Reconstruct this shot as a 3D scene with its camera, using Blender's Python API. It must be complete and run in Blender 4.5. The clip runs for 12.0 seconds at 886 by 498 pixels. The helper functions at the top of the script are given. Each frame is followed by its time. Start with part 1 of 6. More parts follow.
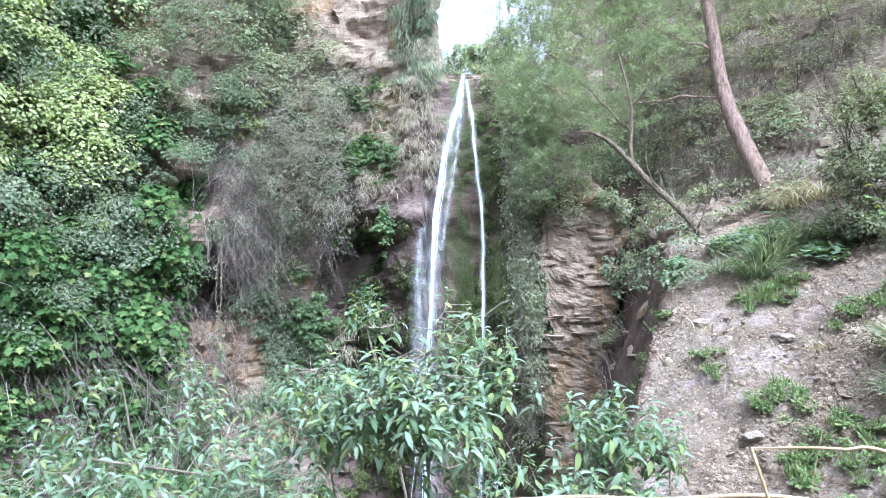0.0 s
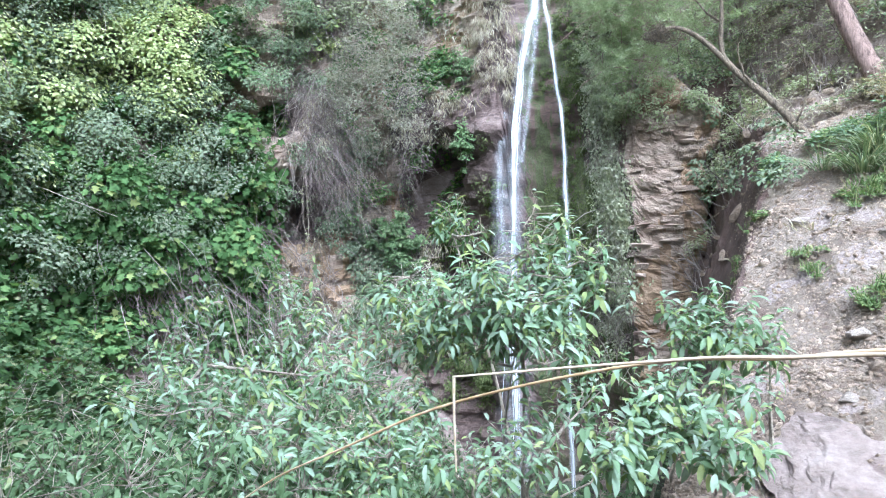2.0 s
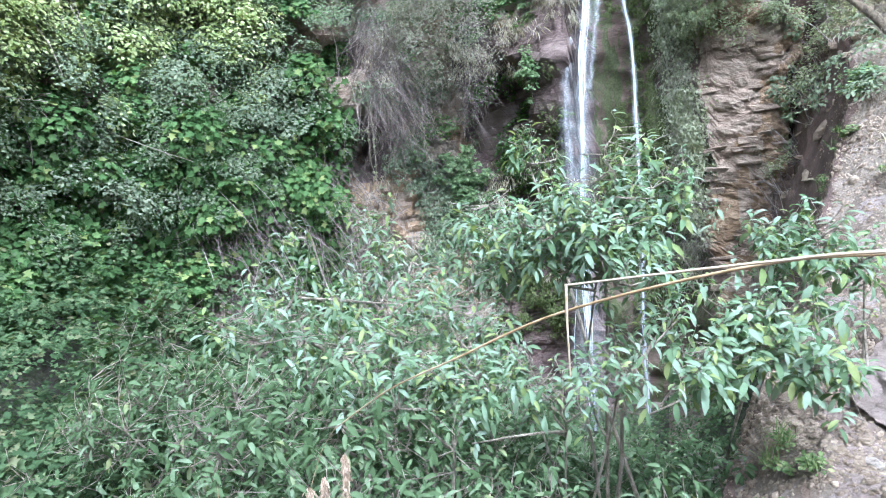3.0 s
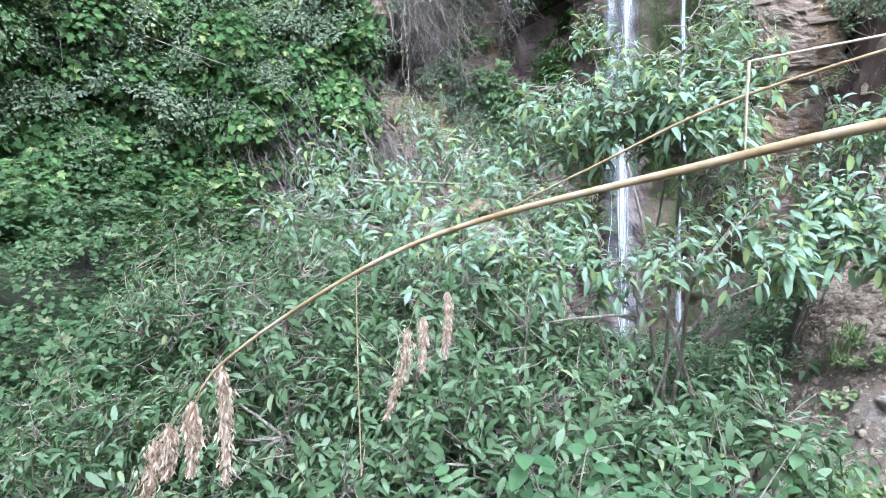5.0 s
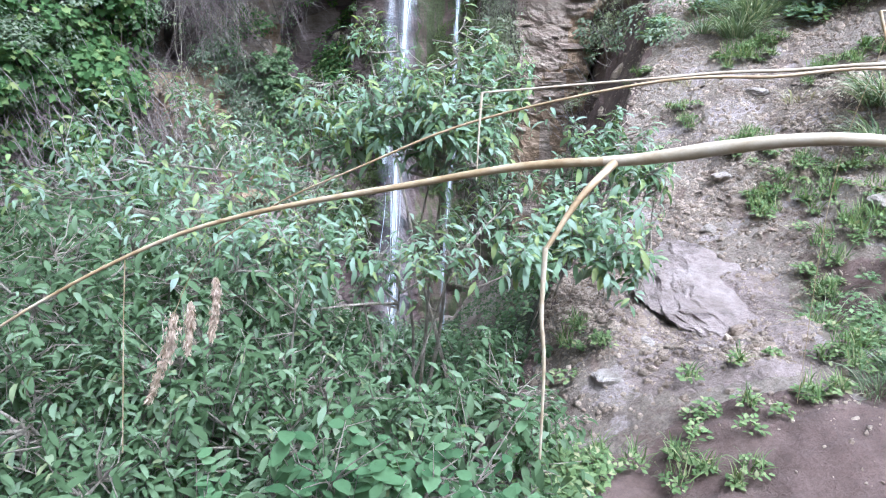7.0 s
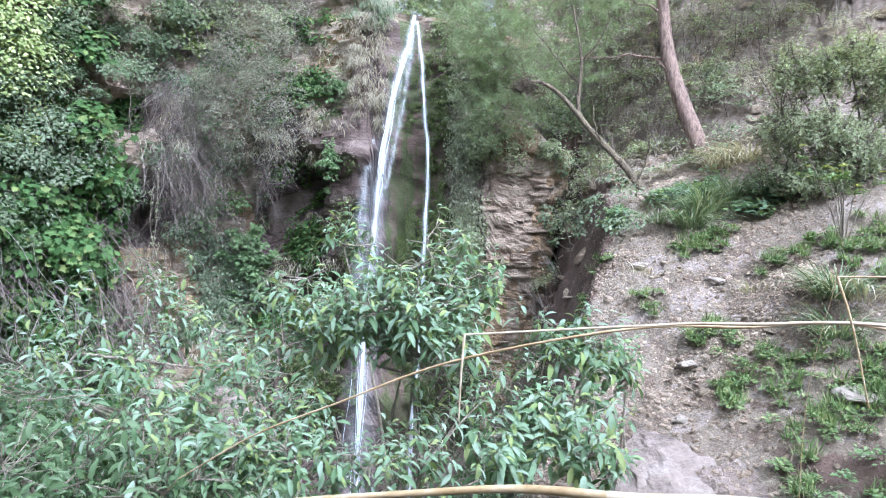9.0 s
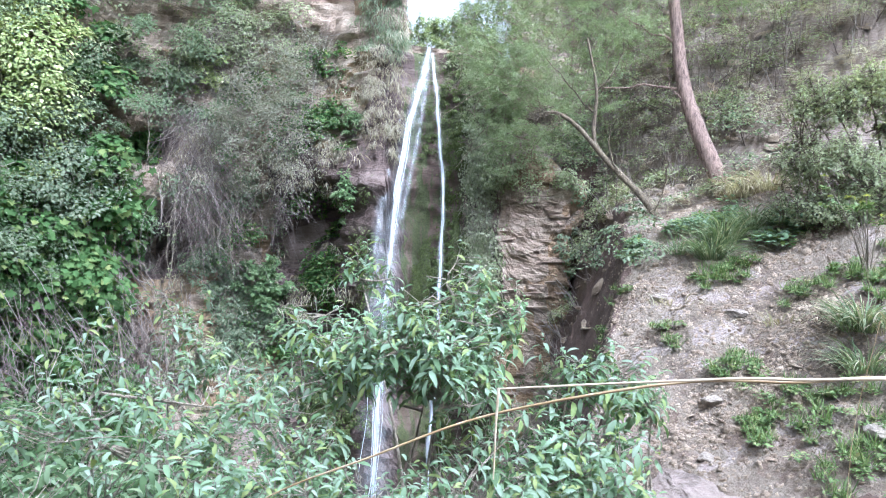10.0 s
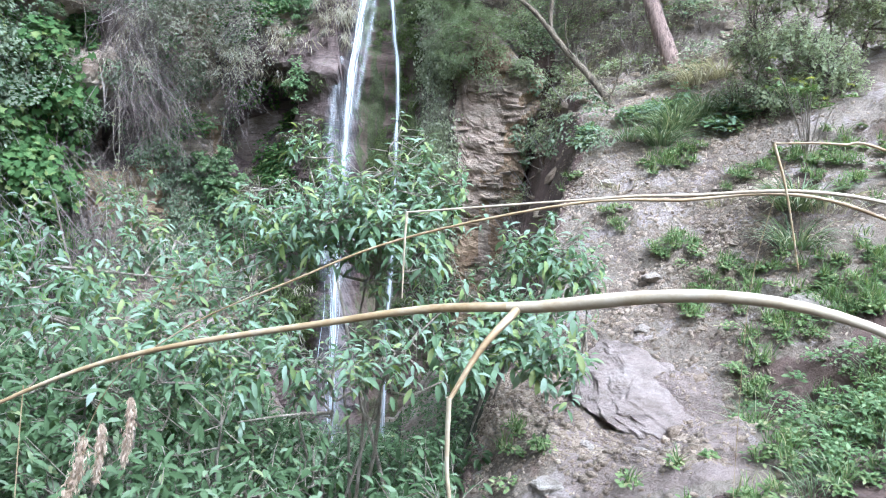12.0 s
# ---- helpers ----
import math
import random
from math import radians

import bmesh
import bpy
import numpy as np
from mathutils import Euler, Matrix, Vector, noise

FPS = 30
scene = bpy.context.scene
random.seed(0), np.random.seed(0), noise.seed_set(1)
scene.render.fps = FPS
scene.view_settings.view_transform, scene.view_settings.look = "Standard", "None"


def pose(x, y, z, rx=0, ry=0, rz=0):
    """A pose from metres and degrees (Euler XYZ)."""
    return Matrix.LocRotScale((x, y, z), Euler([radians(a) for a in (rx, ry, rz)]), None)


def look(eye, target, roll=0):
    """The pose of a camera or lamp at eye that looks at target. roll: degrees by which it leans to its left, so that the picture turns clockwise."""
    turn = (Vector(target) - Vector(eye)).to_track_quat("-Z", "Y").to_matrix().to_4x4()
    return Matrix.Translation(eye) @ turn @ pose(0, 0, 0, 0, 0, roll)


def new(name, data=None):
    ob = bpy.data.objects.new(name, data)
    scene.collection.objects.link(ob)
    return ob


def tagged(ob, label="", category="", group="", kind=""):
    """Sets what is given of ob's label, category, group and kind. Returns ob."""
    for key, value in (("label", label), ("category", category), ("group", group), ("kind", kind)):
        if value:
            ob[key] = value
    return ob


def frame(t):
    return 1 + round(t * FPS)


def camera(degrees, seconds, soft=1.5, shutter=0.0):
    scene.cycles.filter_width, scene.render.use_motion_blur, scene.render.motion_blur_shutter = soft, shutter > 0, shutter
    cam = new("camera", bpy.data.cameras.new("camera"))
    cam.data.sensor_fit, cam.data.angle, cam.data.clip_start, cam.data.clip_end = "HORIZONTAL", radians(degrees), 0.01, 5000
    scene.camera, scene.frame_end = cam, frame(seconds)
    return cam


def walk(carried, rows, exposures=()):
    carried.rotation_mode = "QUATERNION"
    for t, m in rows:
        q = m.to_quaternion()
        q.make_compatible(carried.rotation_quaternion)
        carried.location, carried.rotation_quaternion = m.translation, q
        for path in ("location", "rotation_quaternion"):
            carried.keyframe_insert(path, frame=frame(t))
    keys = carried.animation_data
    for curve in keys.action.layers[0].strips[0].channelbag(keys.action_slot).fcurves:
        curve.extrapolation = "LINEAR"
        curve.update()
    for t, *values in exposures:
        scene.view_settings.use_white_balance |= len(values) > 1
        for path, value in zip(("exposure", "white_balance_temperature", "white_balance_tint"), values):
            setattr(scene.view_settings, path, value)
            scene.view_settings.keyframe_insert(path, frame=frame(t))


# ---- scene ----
cam = camera(64.94, 12.0, soft=1.05)
ROWS = [
    (0.00, 0.450, 0.177, 1.801, 92.34, 2.10, 6.40),
    (0.50, 0.441, 0.192, 1.775, 91.24, 2.54, 7.70),
    (1.00, 0.443, 0.177, 1.748, 89.98, 3.24, 9.15),
    (1.50, 0.421, 0.180, 1.725, 88.33, 3.88, 10.97),
    (2.00, 0.396, 0.178, 1.714, 86.24, 4.74, 12.82),
    (2.50, 0.349, 0.150, 1.699, 83.76, 5.51, 15.29),
    (3.00, 0.308, 0.124, 1.678, 81.60, 7.32, 17.72),
    (3.50, 0.265, 0.086, 1.658, 79.83, 7.60, 20.19),
    (3.70, 0.246, 0.094, 1.650, 79.16, 7.51, 20.73),
    (5.30, -0.045, 0.138, 1.349, 76.01, 4.68, 17.85),
    (5.50, -0.064, 0.157, 1.329, 75.65, 3.49, 16.02),
    (6.00, -0.086, 0.129, 1.296, 74.19, 1.80, 11.15),
    (6.50, 0.015, 0.031, 1.375, 73.85, 0.87, 6.70),
    (7.00, 0.060, -0.036, 1.441, 74.88, -0.35, 1.91),
    (7.50, 0.094, -0.046, 1.512, 77.09, -1.05, -1.30),
    (7.70, 0.033, -0.050, 1.538, 79.42, -1.44, -2.35),
    (9.30, 0.013, -0.010, 1.600, 89.47, -1.10, -0.29),
    (9.50, 0.000, 0.000, 1.600, 90.00, -1.00, 0.00),
    (10.00, -0.022, 0.019, 1.648, 90.74, -0.97, 0.24),
    (10.50, -0.038, 0.027, 1.682, 90.29, -0.69, -0.77),
    (11.00, -0.008, 0.016, 1.671, 88.58, -0.82, -1.86),
    (11.50, 0.084, -0.015, 1.637, 85.80, -1.20, -2.61),
    (12.00, 0.097, -0.019, 1.488, 82.76, -0.93, -2.74),
]
walk(cam, [(r[0], pose(*r[1:])) for r in ROWS], exposures=[(0.0, 1.93, 5050, 11), (3.5, 1.93, 5050, 10), (5.5, 1.9, 5040, 12), (6.3, 1.82, 4960, 14), (7.5, 1.75, 5020, 13), (9.5, 1.8, 5070, 12), (10.7, 1.93, 5060, 12), (12.0, 1.78, 4990, 9)])

# ---------------------------------------------------------------- light
SUN_EL, SUN_AZ = 55.0, 140.0
world = bpy.data.worlds.new("sky")
scene.world = world
world.use_nodes = True
wn = world.node_tree
sky = wn.nodes.new("ShaderNodeTexSky")
sky.sky_type, sky.sun_disc = "NISHITA", False
sky.sun_elevation, sky.sun_rotation = radians(SUN_EL), radians(SUN_AZ)
sky.air_density, sky.dust_density = 1.0, 9.0
hazy = wn.nodes.new("ShaderNodeHueSaturation")
hazy.inputs["Saturation"].default_value, hazy.inputs["Value"].default_value = 0.14, 1.15
wn.links.new(sky.outputs[0], hazy.inputs["Color"])
wn.links.new(hazy.outputs[0], wn.nodes["Background"].inputs[0])
wn.nodes["Background"].inputs[1].default_value = 0.15
sun = new("sun", bpy.data.lights.new("sun", "SUN"))
sun.data.energy, sun.data.angle, sun.data.color = 0.5, radians(22), (1.0, 0.97, 0.9)
sd = Vector((math.sin(radians(SUN_AZ)) * math.cos(radians(SUN_EL)), math.cos(radians(SUN_AZ)) * math.cos(radians(SUN_EL)), math.sin(radians(SUN_EL))))
sun.matrix_world = look(sd * 60, (0, 0, 0))

# ---------------------------------------------------------------- numeric noise
rng = np.random.default_rng(7)


def hash3(i, j, k):
    n = (i.astype(np.int64) * 73856093) ^ (j.astype(np.int64) * 19349663) ^ (k.astype(np.int64) * 83492791)
    n = (n * 2654435761) & 0xFFFFFFFF
    n = ((n >> 13) ^ n) * 1274126177 & 0xFFFFFFFF
    return ((n >> 8) & 0xFFFF) / 65535.0


def vnoise(p):
    """Smooth value noise in -1..1 at an (n, 3) array of places."""
    i = np.floor(p)
    f = p - i
    f = f * f * (3 - 2 * f)
    out = 0
    for dx in (0, 1):
        for dy in (0, 1):
            for dz in (0, 1):
                w = (f[:, 0] if dx else 1 - f[:, 0]) * (f[:, 1] if dy else 1 - f[:, 1]) * (f[:, 2] if dz else 1 - f[:, 2])
                out = out + w * hash3(i[:, 0] + dx, i[:, 1] + dy, i[:, 2] + dz)
    return out * 2 - 1


def fbm(p, octaves=4):
    out, a = 0, 0.5
    for o in range(octaves):
        out = out + a * vnoise(p * (2.03 ** o) + 17.3 * o)
        a *= 0.5
    return out


def smooth(a, b, x):
    t = np.clip((x - a) / (b - a), 0, 1)
    return t * t * (3 - 2 * t)


def unit(v):
    return v / np.maximum(np.linalg.norm(v, axis=-1, keepdims=True), 1e-9)


# ---------------------------------------------------------------- materials
def material(name, build):
    m = bpy.data.materials.new(name)
    m.use_nodes = True
    nt = m.node_tree
    bsdf = nt.nodes["Principled BSDF"]
    build(nt, bsdf)
    return m


def node(nt, kind, **inputs):
    n = nt.nodes.new(kind)
    for k, v in inputs.items():
        n.inputs[k.replace("_", " ")].default_value = v
    return n


def ramp(nt, src, stops):
    r = nt.nodes.new("ShaderNodeValToRGB")
    while len(r.color_ramp.elements) < len(stops):
        r.color_ramp.elements.new(0.5)
    for e, (p, c) in zip(r.color_ramp.elements, stops):
        e.position, e.color = p, (*c, 1)
    nt.links.new(src, r.inputs[0])
    return r.outputs[0]


def noise_tex(nt, scale, detail=6.0, rough=0.6, vec=None, dist=0.0):
    n = node(nt, "ShaderNodeTexNoise", Scale=scale, Detail=detail, Roughness=rough, Distortion=dist)
    if vec is None:
        vec = nt.nodes.new("ShaderNodeNewGeometry").outputs["Position"]
    nt.links.new(vec, n.inputs["Vector"])
    return n.outputs[0]


def stretched(nt, x, y, z):
    tc = nt.nodes.new("ShaderNodeNewGeometry")
    mp = nt.nodes.new("ShaderNodeMapping")
    mp.inputs["Scale"].default_value = (x, y, z)
    nt.links.new(tc.outputs["Position"], mp.inputs[0])
    return mp.outputs[0]


def mix(nt, fac, a, b, kind="MIX"):
    m = nt.nodes.new("ShaderNodeMix")
    m.data_type, m.blend_type = "RGBA", kind
    for socket, v in ((m.inputs[0], fac), (m.inputs[6], a), (m.inputs[7], b)):
        if hasattr(v, "links"):
            nt.links.new(v, socket)
        elif isinstance(v, tuple):
            socket.default_value = (*v, 1)
        else:
            socket.default_value = v
    return m.outputs[2]


def bump(nt, bsdf, height, strength, distance):
    b = nt.nodes.new("ShaderNodeBump")
    b.inputs["Strength"].default_value, b.inputs["Distance"].default_value = strength, distance
    nt.links.new(height, b.inputs["Height"])
    nt.links.new(b.outputs[0], bsdf.inputs["Normal"])


def leaf_material(name, stops, rough=0.5, through_light=0.3, gloss=0.3):
    """A leaf: colour differs from leaf to leaf, and light shines through."""
    def build(nt, bsdf):
        geo = nt.nodes.new("ShaderNodeNewGeometry")
        col = ramp(nt, geo.outputs["Random Per Island"], stops)
        big = noise_tex(nt, 1.3, 3.0)
        col = mix(nt, 0.35, col, ramp(nt, big, [(0.3, (0.6, 0.6, 0.6)), (0.7, (1.0, 1.0, 1.0))]), "MULTIPLY")
        fine = noise_tex(nt, 60.0, 3.0)
        col = mix(nt, 0.3, col, ramp(nt, fine, [(0.3, (0.6, 0.6, 0.6)), (0.7, (1, 1, 1))]), "MULTIPLY")
        nt.links.new(col, bsdf.inputs["Base Color"])
        bsdf.inputs["Roughness"].default_value = rough
        bsdf.inputs["Specular IOR Level"].default_value = gloss
        tr = nt.nodes.new("ShaderNodeBsdfTranslucent")
        tcol = mix(nt, 1.0, col, (1.0, 1.0, 0.55), "MULTIPLY")
        nt.links.new(tcol, tr.inputs[0])
        ms = nt.nodes.new("ShaderNodeMixShader")
        ms.inputs[0].default_value = through_light
        out = nt.nodes["Material Output"]
        nt.links.new(bsdf.outputs[0], ms.inputs[1])
        nt.links.new(tr.outputs[0], ms.inputs[2])
        nt.links.new(ms.outputs[0], out.inputs[0])
    return material(name, build)


def rock_build(stops, moss=0.0, wet=0.0, mossy=None):
    def build(nt, bsdf):
        vec = stretched(nt, 1.0, 1.0, 2.6)
        n1 = noise_tex(nt, 1.6, 8.0, 0.65, vec, 0.4)
        col = ramp(nt, n1, stops)
        n2 = noise_tex(nt, 14.0, 6.0, 0.7, vec)
        col = mix(nt, 0.6, col, ramp(nt, n2, [(0.3, (0.45, 0.43, 0.41)), (0.65, (1.0, 1.0, 1.0))]), "MULTIPLY")
        streak = noise_tex(nt, 3.0, 5.0, 0.6, stretched(nt, 2.0, 2.0, 0.25))
        col = mix(nt, 0.5, col, ramp(nt, streak, [(0.4, (0.62, 0.58, 0.54)), (0.6, (1.0, 1.0, 1.0))]), "MULTIPLY")
        crack = noise_tex(nt, 1.0, 5.0, 0.65, stretched(nt, 2.2, 2.2, 15.0), 0.08)
        col = mix(nt, 0.55, col, ramp(nt, crack, [(0.36, (0.3, 0.26, 0.22)), (0.44, (1.0, 1.0, 1.0)), (0.6, (1.0, 0.99, 0.97)), (0.75, (1.15, 1.12, 1.08))]), "MULTIPLY")
        if moss:
            mo = noise_tex(nt, 1.1, 6.0, 0.7, mossy and stretched(nt, *mossy), 0.5)
            fac = ramp(nt, mo, [(0.62 - moss * 0.3, (0, 0, 0)), (0.72 - moss * 0.3, (1, 1, 1))])
            green = ramp(nt, noise_tex(nt, 40.0, 5.0, 0.7), [(0.35, (0.045, 0.05, 0.018)), (0.65, (0.115, 0.135, 0.045))])
            col = mix(nt, fac, col, green)
        nt.links.new(col, bsdf.inputs["Base Color"])
        bsdf.inputs["Roughness"].default_value = 0.9 - wet
        bump(nt, bsdf, noise_tex(nt, 18.0, 8.0, 0.75, vec), 0.9, 0.05)
    return build


ROCK = material("limestone", rock_build([(0.25, (0.2, 0.145, 0.108)), (0.42, (0.36, 0.27, 0.2)), (0.58, (0.46, 0.37, 0.285)), (0.78, (0.54, 0.465, 0.385))], 0.12))
WET_SHADED = material("wet_and_shaded_rock", rock_build([(0.25, (0.075, 0.046, 0.036)), (0.5, (0.175, 0.115, 0.09)), (0.75, (0.27, 0.2, 0.165))], 0.6, 0.25, (6.0, 6.0, 0.8)))

MOSSY = material("mossy_tufa", rock_build([(0.3, (0.09, 0.075, 0.045)), (0.6, (0.15, 0.13, 0.085))], 0.95, 0.1, (8.0, 8.0, 2.0)))
OCHRE = material("ochre_limestone", rock_build([(0.25, (0.2, 0.125, 0.068)), (0.45, (0.33, 0.222, 0.13)), (0.6, (0.42, 0.3, 0.19)), (0.78, (0.49, 0.385, 0.27))], 0.06))
BROWN = material("damp_and_shaded_brown_rock", rock_build([(0.25, (0.06, 0.04, 0.034)), (0.45, (0.15, 0.102, 0.088)), (0.6, (0.22, 0.16, 0.14)), (0.78, (0.3, 0.235, 0.205))], 0.1, 0.2, (4.0, 4.0, 1.2)))


def scree_build(nt, bsdf):
    rock_build([(0.25, (0.238, 0.184, 0.137)), (0.5, (0.355, 0.292, 0.227)), (0.75, (0.487, 0.414, 0.332))])(nt, bsdf)
    src = bsdf.inputs["Base Color"].links[0].from_socket
    info = nt.nodes.new("ShaderNodeObjectInfo")
    geo = nt.nodes.new("ShaderNodeNewGeometry")
    add = nt.nodes.new("ShaderNodeMath")
    add.operation = "ADD"
    nt.links.new(info.outputs["Random"], add.inputs[0])
    nt.links.new(geo.outputs["Random Per Island"], add.inputs[1])
    frac = nt.nodes.new("ShaderNodeMath")
    frac.operation = "FRACT"
    nt.links.new(add.outputs[0], frac.inputs[0])
    tone = ramp(nt, frac.outputs[0], [(0.0, (0.88, 0.8, 0.72)), (0.35, (1.0, 0.94, 0.87)), (0.7, (1.12, 1.07, 1.0)), (0.9, (1.2, 1.16, 1.1)), (1.0, (1.6, 1.55, 1.47))])
    nt.links.new(mix(nt, 1.0, src, tone, "MULTIPLY"), bsdf.inputs["Base Color"])


STONE = material("scree_stone", scree_build)


def soil_build(nt, bsdf):
    n1 = noise_tex(nt, 1.2, 8.0, 0.7)
    col = ramp(nt, n1, [(0.32, (0.106, 0.075, 0.052)), (0.42, (0.169, 0.128, 0.094)), (0.52, (0.237, 0.190, 0.144)), (0.7, (0.319, 0.265, 0.207))])
    n2 = noise_tex(nt, 35.0, 6.0, 0.75)
    col = mix(nt, 0.6, col, ramp(nt, n2, [(0.35, (0.4, 0.38, 0.36)), (0.6, (1, 1, 1))]), "MULTIPLY")
    litter = ramp(nt, noise_tex(nt, 4.2, 7.0, 0.7, None, 0.5), [(0.53, (0, 0, 0)), (0.62, (0.75, 0.75, 0.75))])
    col = mix(nt, litter, col, (0.135, 0.088, 0.062))
    bare = ramp(nt, noise_tex(nt, 2.6, 6.0, 0.65, stretched(nt, 1.0, 1.6, 1.0), 0.4), [(0.54, (0, 0, 0)), (0.6, (0.7, 0.7, 0.7))])
    col = mix(nt, bare, col, ramp(nt, n2, [(0.35, (0.22, 0.175, 0.15)), (0.6, (0.37, 0.31, 0.28))]))
    nt.links.new(col, bsdf.inputs["Base Color"])
    bsdf.inputs["Roughness"].default_value = 0.95
    bump(nt, bsdf, n2, 0.9, 0.045)


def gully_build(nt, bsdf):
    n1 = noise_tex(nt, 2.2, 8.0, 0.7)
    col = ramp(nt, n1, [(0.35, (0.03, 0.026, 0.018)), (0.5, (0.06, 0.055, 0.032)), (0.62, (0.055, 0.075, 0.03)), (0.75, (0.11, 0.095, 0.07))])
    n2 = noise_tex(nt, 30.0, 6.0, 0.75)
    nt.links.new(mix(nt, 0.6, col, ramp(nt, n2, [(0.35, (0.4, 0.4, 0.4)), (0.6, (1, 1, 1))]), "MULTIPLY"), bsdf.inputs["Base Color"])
    bsdf.inputs["Roughness"].default_value = 0.9
    bump(nt, bsdf, n2, 0.9, 0.05)


def earth_build(nt, bsdf):
    n1 = noise_tex(nt, 3.0, 8.0, 0.7)
    col = ramp(nt, n1, [(0.32, (0.068, 0.042, 0.030)), (0.5, (0.116, 0.074, 0.057)), (0.7, (0.174, 0.119, 0.095))])
    n2 = noise_tex(nt, 45.0, 6.0, 0.75)
    nt.links.new(mix(nt, 0.5, col, ramp(nt, n2, [(0.35, (0.45, 0.43, 0.42)), (0.6, (1, 1, 1))]), "MULTIPLY"), bsdf.inputs["Base Color"])
    bsdf.inputs["Roughness"].default_value = 0.95
    bump(nt, bsdf, n2, 0.8, 0.025)


EARTH = material("brown_earth", earth_build)
GULLY = material("damp_mossy_earth", gully_build)
SOIL = material("stony_soil", soil_build)
OUTCROP = material("cracked_grey_rock", rock_build([(0.25, (0.187, 0.138, 0.112)), (0.45, (0.262, 0.202, 0.169)), (0.6, (0.328, 0.258, 0.224)), (0.78, (0.412, 0.335, 0.294))]))
HILL = material("grey_hill_rock", rock_build([(0.25, (0.200, 0.144, 0.111)), (0.45, (0.288, 0.224, 0.181)), (0.6, (0.344, 0.281, 0.233)), (0.78, (0.400, 0.346, 0.300))], 0.08))


def bark_build(a, b):
    def build(nt, bsdf):
        n1 = noise_tex(nt, 14.0, 8.0, 0.75, stretched(nt, 2.0, 2.0, 0.6), 0.6)
        col = ramp(nt, n1, [(0.38, a), (0.58, b)])
        nt.links.new(col, bsdf.inputs["Base Color"])
        bsdf.inputs["Roughness"].default_value = 0.9
        bump(nt, bsdf, n1, 1.0, 0.05)
    return build


PINE_BARK = material("pine_bark", bark_build((0.112, 0.072, 0.057), (0.350, 0.240, 0.189)))
DEAD_BARK = material("dead_bark", bark_build((0.07, 0.052, 0.034), (0.2, 0.155, 0.1)))
STEM = material("shrub_stem", bark_build((0.19, 0.15, 0.1), (0.42, 0.36, 0.28)))
ROOT = leaf_material("dry_hanging_stem", [(0.0, (0.12, 0.09, 0.075)), (0.4, (0.21, 0.165, 0.145)), (0.8, (0.31, 0.26, 0.225)), (1.0, (0.42, 0.37, 0.32))], 0.9, 0.1)


def straw_build(nt, bsdf, stops=((0.3, (0.16, 0.1, 0.045)), (0.46, (0.31, 0.215, 0.105)), (0.58, (0.41, 0.315, 0.19)), (0.72, (0.52, 0.45, 0.35)))):
    n1 = noise_tex(nt, 9.0, 6.0, 0.7, stretched(nt, 0.8, 3.0, 3.0))
    col = ramp(nt, n1, stops)
    nt.links.new(col, bsdf.inputs["Base Color"])
    bsdf.inputs["Roughness"].default_value = 0.5
    bump(nt, bsdf, n1, 0.3, 0.001)


STRAW = material("dry_reed", straw_build)
STRAW_PALE = material("bleached_reed", lambda nt, b: straw_build(nt, b, ((0.3, (0.3, 0.21, 0.115)), (0.45, (0.41, 0.325, 0.21)), (0.6, (0.51, 0.435, 0.32)), (0.75, (0.58, 0.52, 0.42)))))
PLUME = leaf_material("reed_plume", [(0.0, (0.4, 0.29, 0.21)), (0.5, (0.56, 0.43, 0.33)), (1.0, (0.7, 0.58, 0.46))], 0.8, 0.3)
L_SHRUB = leaf_material("grey_green_leaf", [(0.0, (0.128, 0.198, 0.099)), (0.3, (0.203, 0.292, 0.171)), (0.6, (0.273, 0.358, 0.253)), (0.8, (0.360, 0.435, 0.352)), (0.84, (0.255, 0.330, 0.132)), (1.0, (0.345, 0.395, 0.175))], 0.8, 0.45, 0.06)
L_VINE = leaf_material("vine_leaf", [(0.0, (0.07, 0.135, 0.045)), (0.5, (0.115, 0.205, 0.075)), (0.85, (0.18, 0.28, 0.105)), (1.0, (0.32, 0.37, 0.14))], 0.75, 0.5, 0.1)
# young yellow-green, paled further so the colour holds the upper bank's sunlight
L_SUNLIT_YOUNG = leaf_material("sunlit_young_leaf", [(0.0, (0.290, 0.366, 0.155)), (0.5, (0.441, 0.512, 0.230)), (0.85, (0.580, 0.622, 0.324)), (1.0, (0.693, 0.695, 0.432))], 0.8, 0.5, 0.06)
L_OLIVE = leaf_material("dull_leaf", [(0.0, (0.15, 0.195, 0.12)), (0.5, (0.22, 0.27, 0.18)), (1.0, (0.33, 0.36, 0.25))], 0.8, 0.45, 0.1)
L_GREY = leaf_material("grey_twig_leaf", [(0.0, (0.2, 0.19, 0.14)), (0.5, (0.3, 0.29, 0.22)), (1.0, (0.4, 0.39, 0.3))], 0.8, 0.4)
L_PINE = leaf_material("pine_needle", [(0.0, (0.237, 0.302, 0.156)), (0.5, (0.373, 0.445, 0.260)), (1.0, (0.508, 0.562, 0.377))], 0.7, 0.5)
L_LOW = leaf_material("low_shrub_leaf", [(0.0, (0.058, 0.093, 0.038)), (0.4, (0.101, 0.153, 0.072)), (0.75, (0.154, 0.218, 0.114)), (0.95, (0.235, 0.299, 0.194)), (1.0, (0.245, 0.274, 0.127))], 0.8, 0.38, 0.06)
L_DUSK = leaf_material("dusky_leaf", [(0.0, (0.14, 0.185, 0.105)), (0.5, (0.21, 0.265, 0.165)), (1.0, (0.3, 0.345, 0.225))], 0.9, 0.5, 0.03)
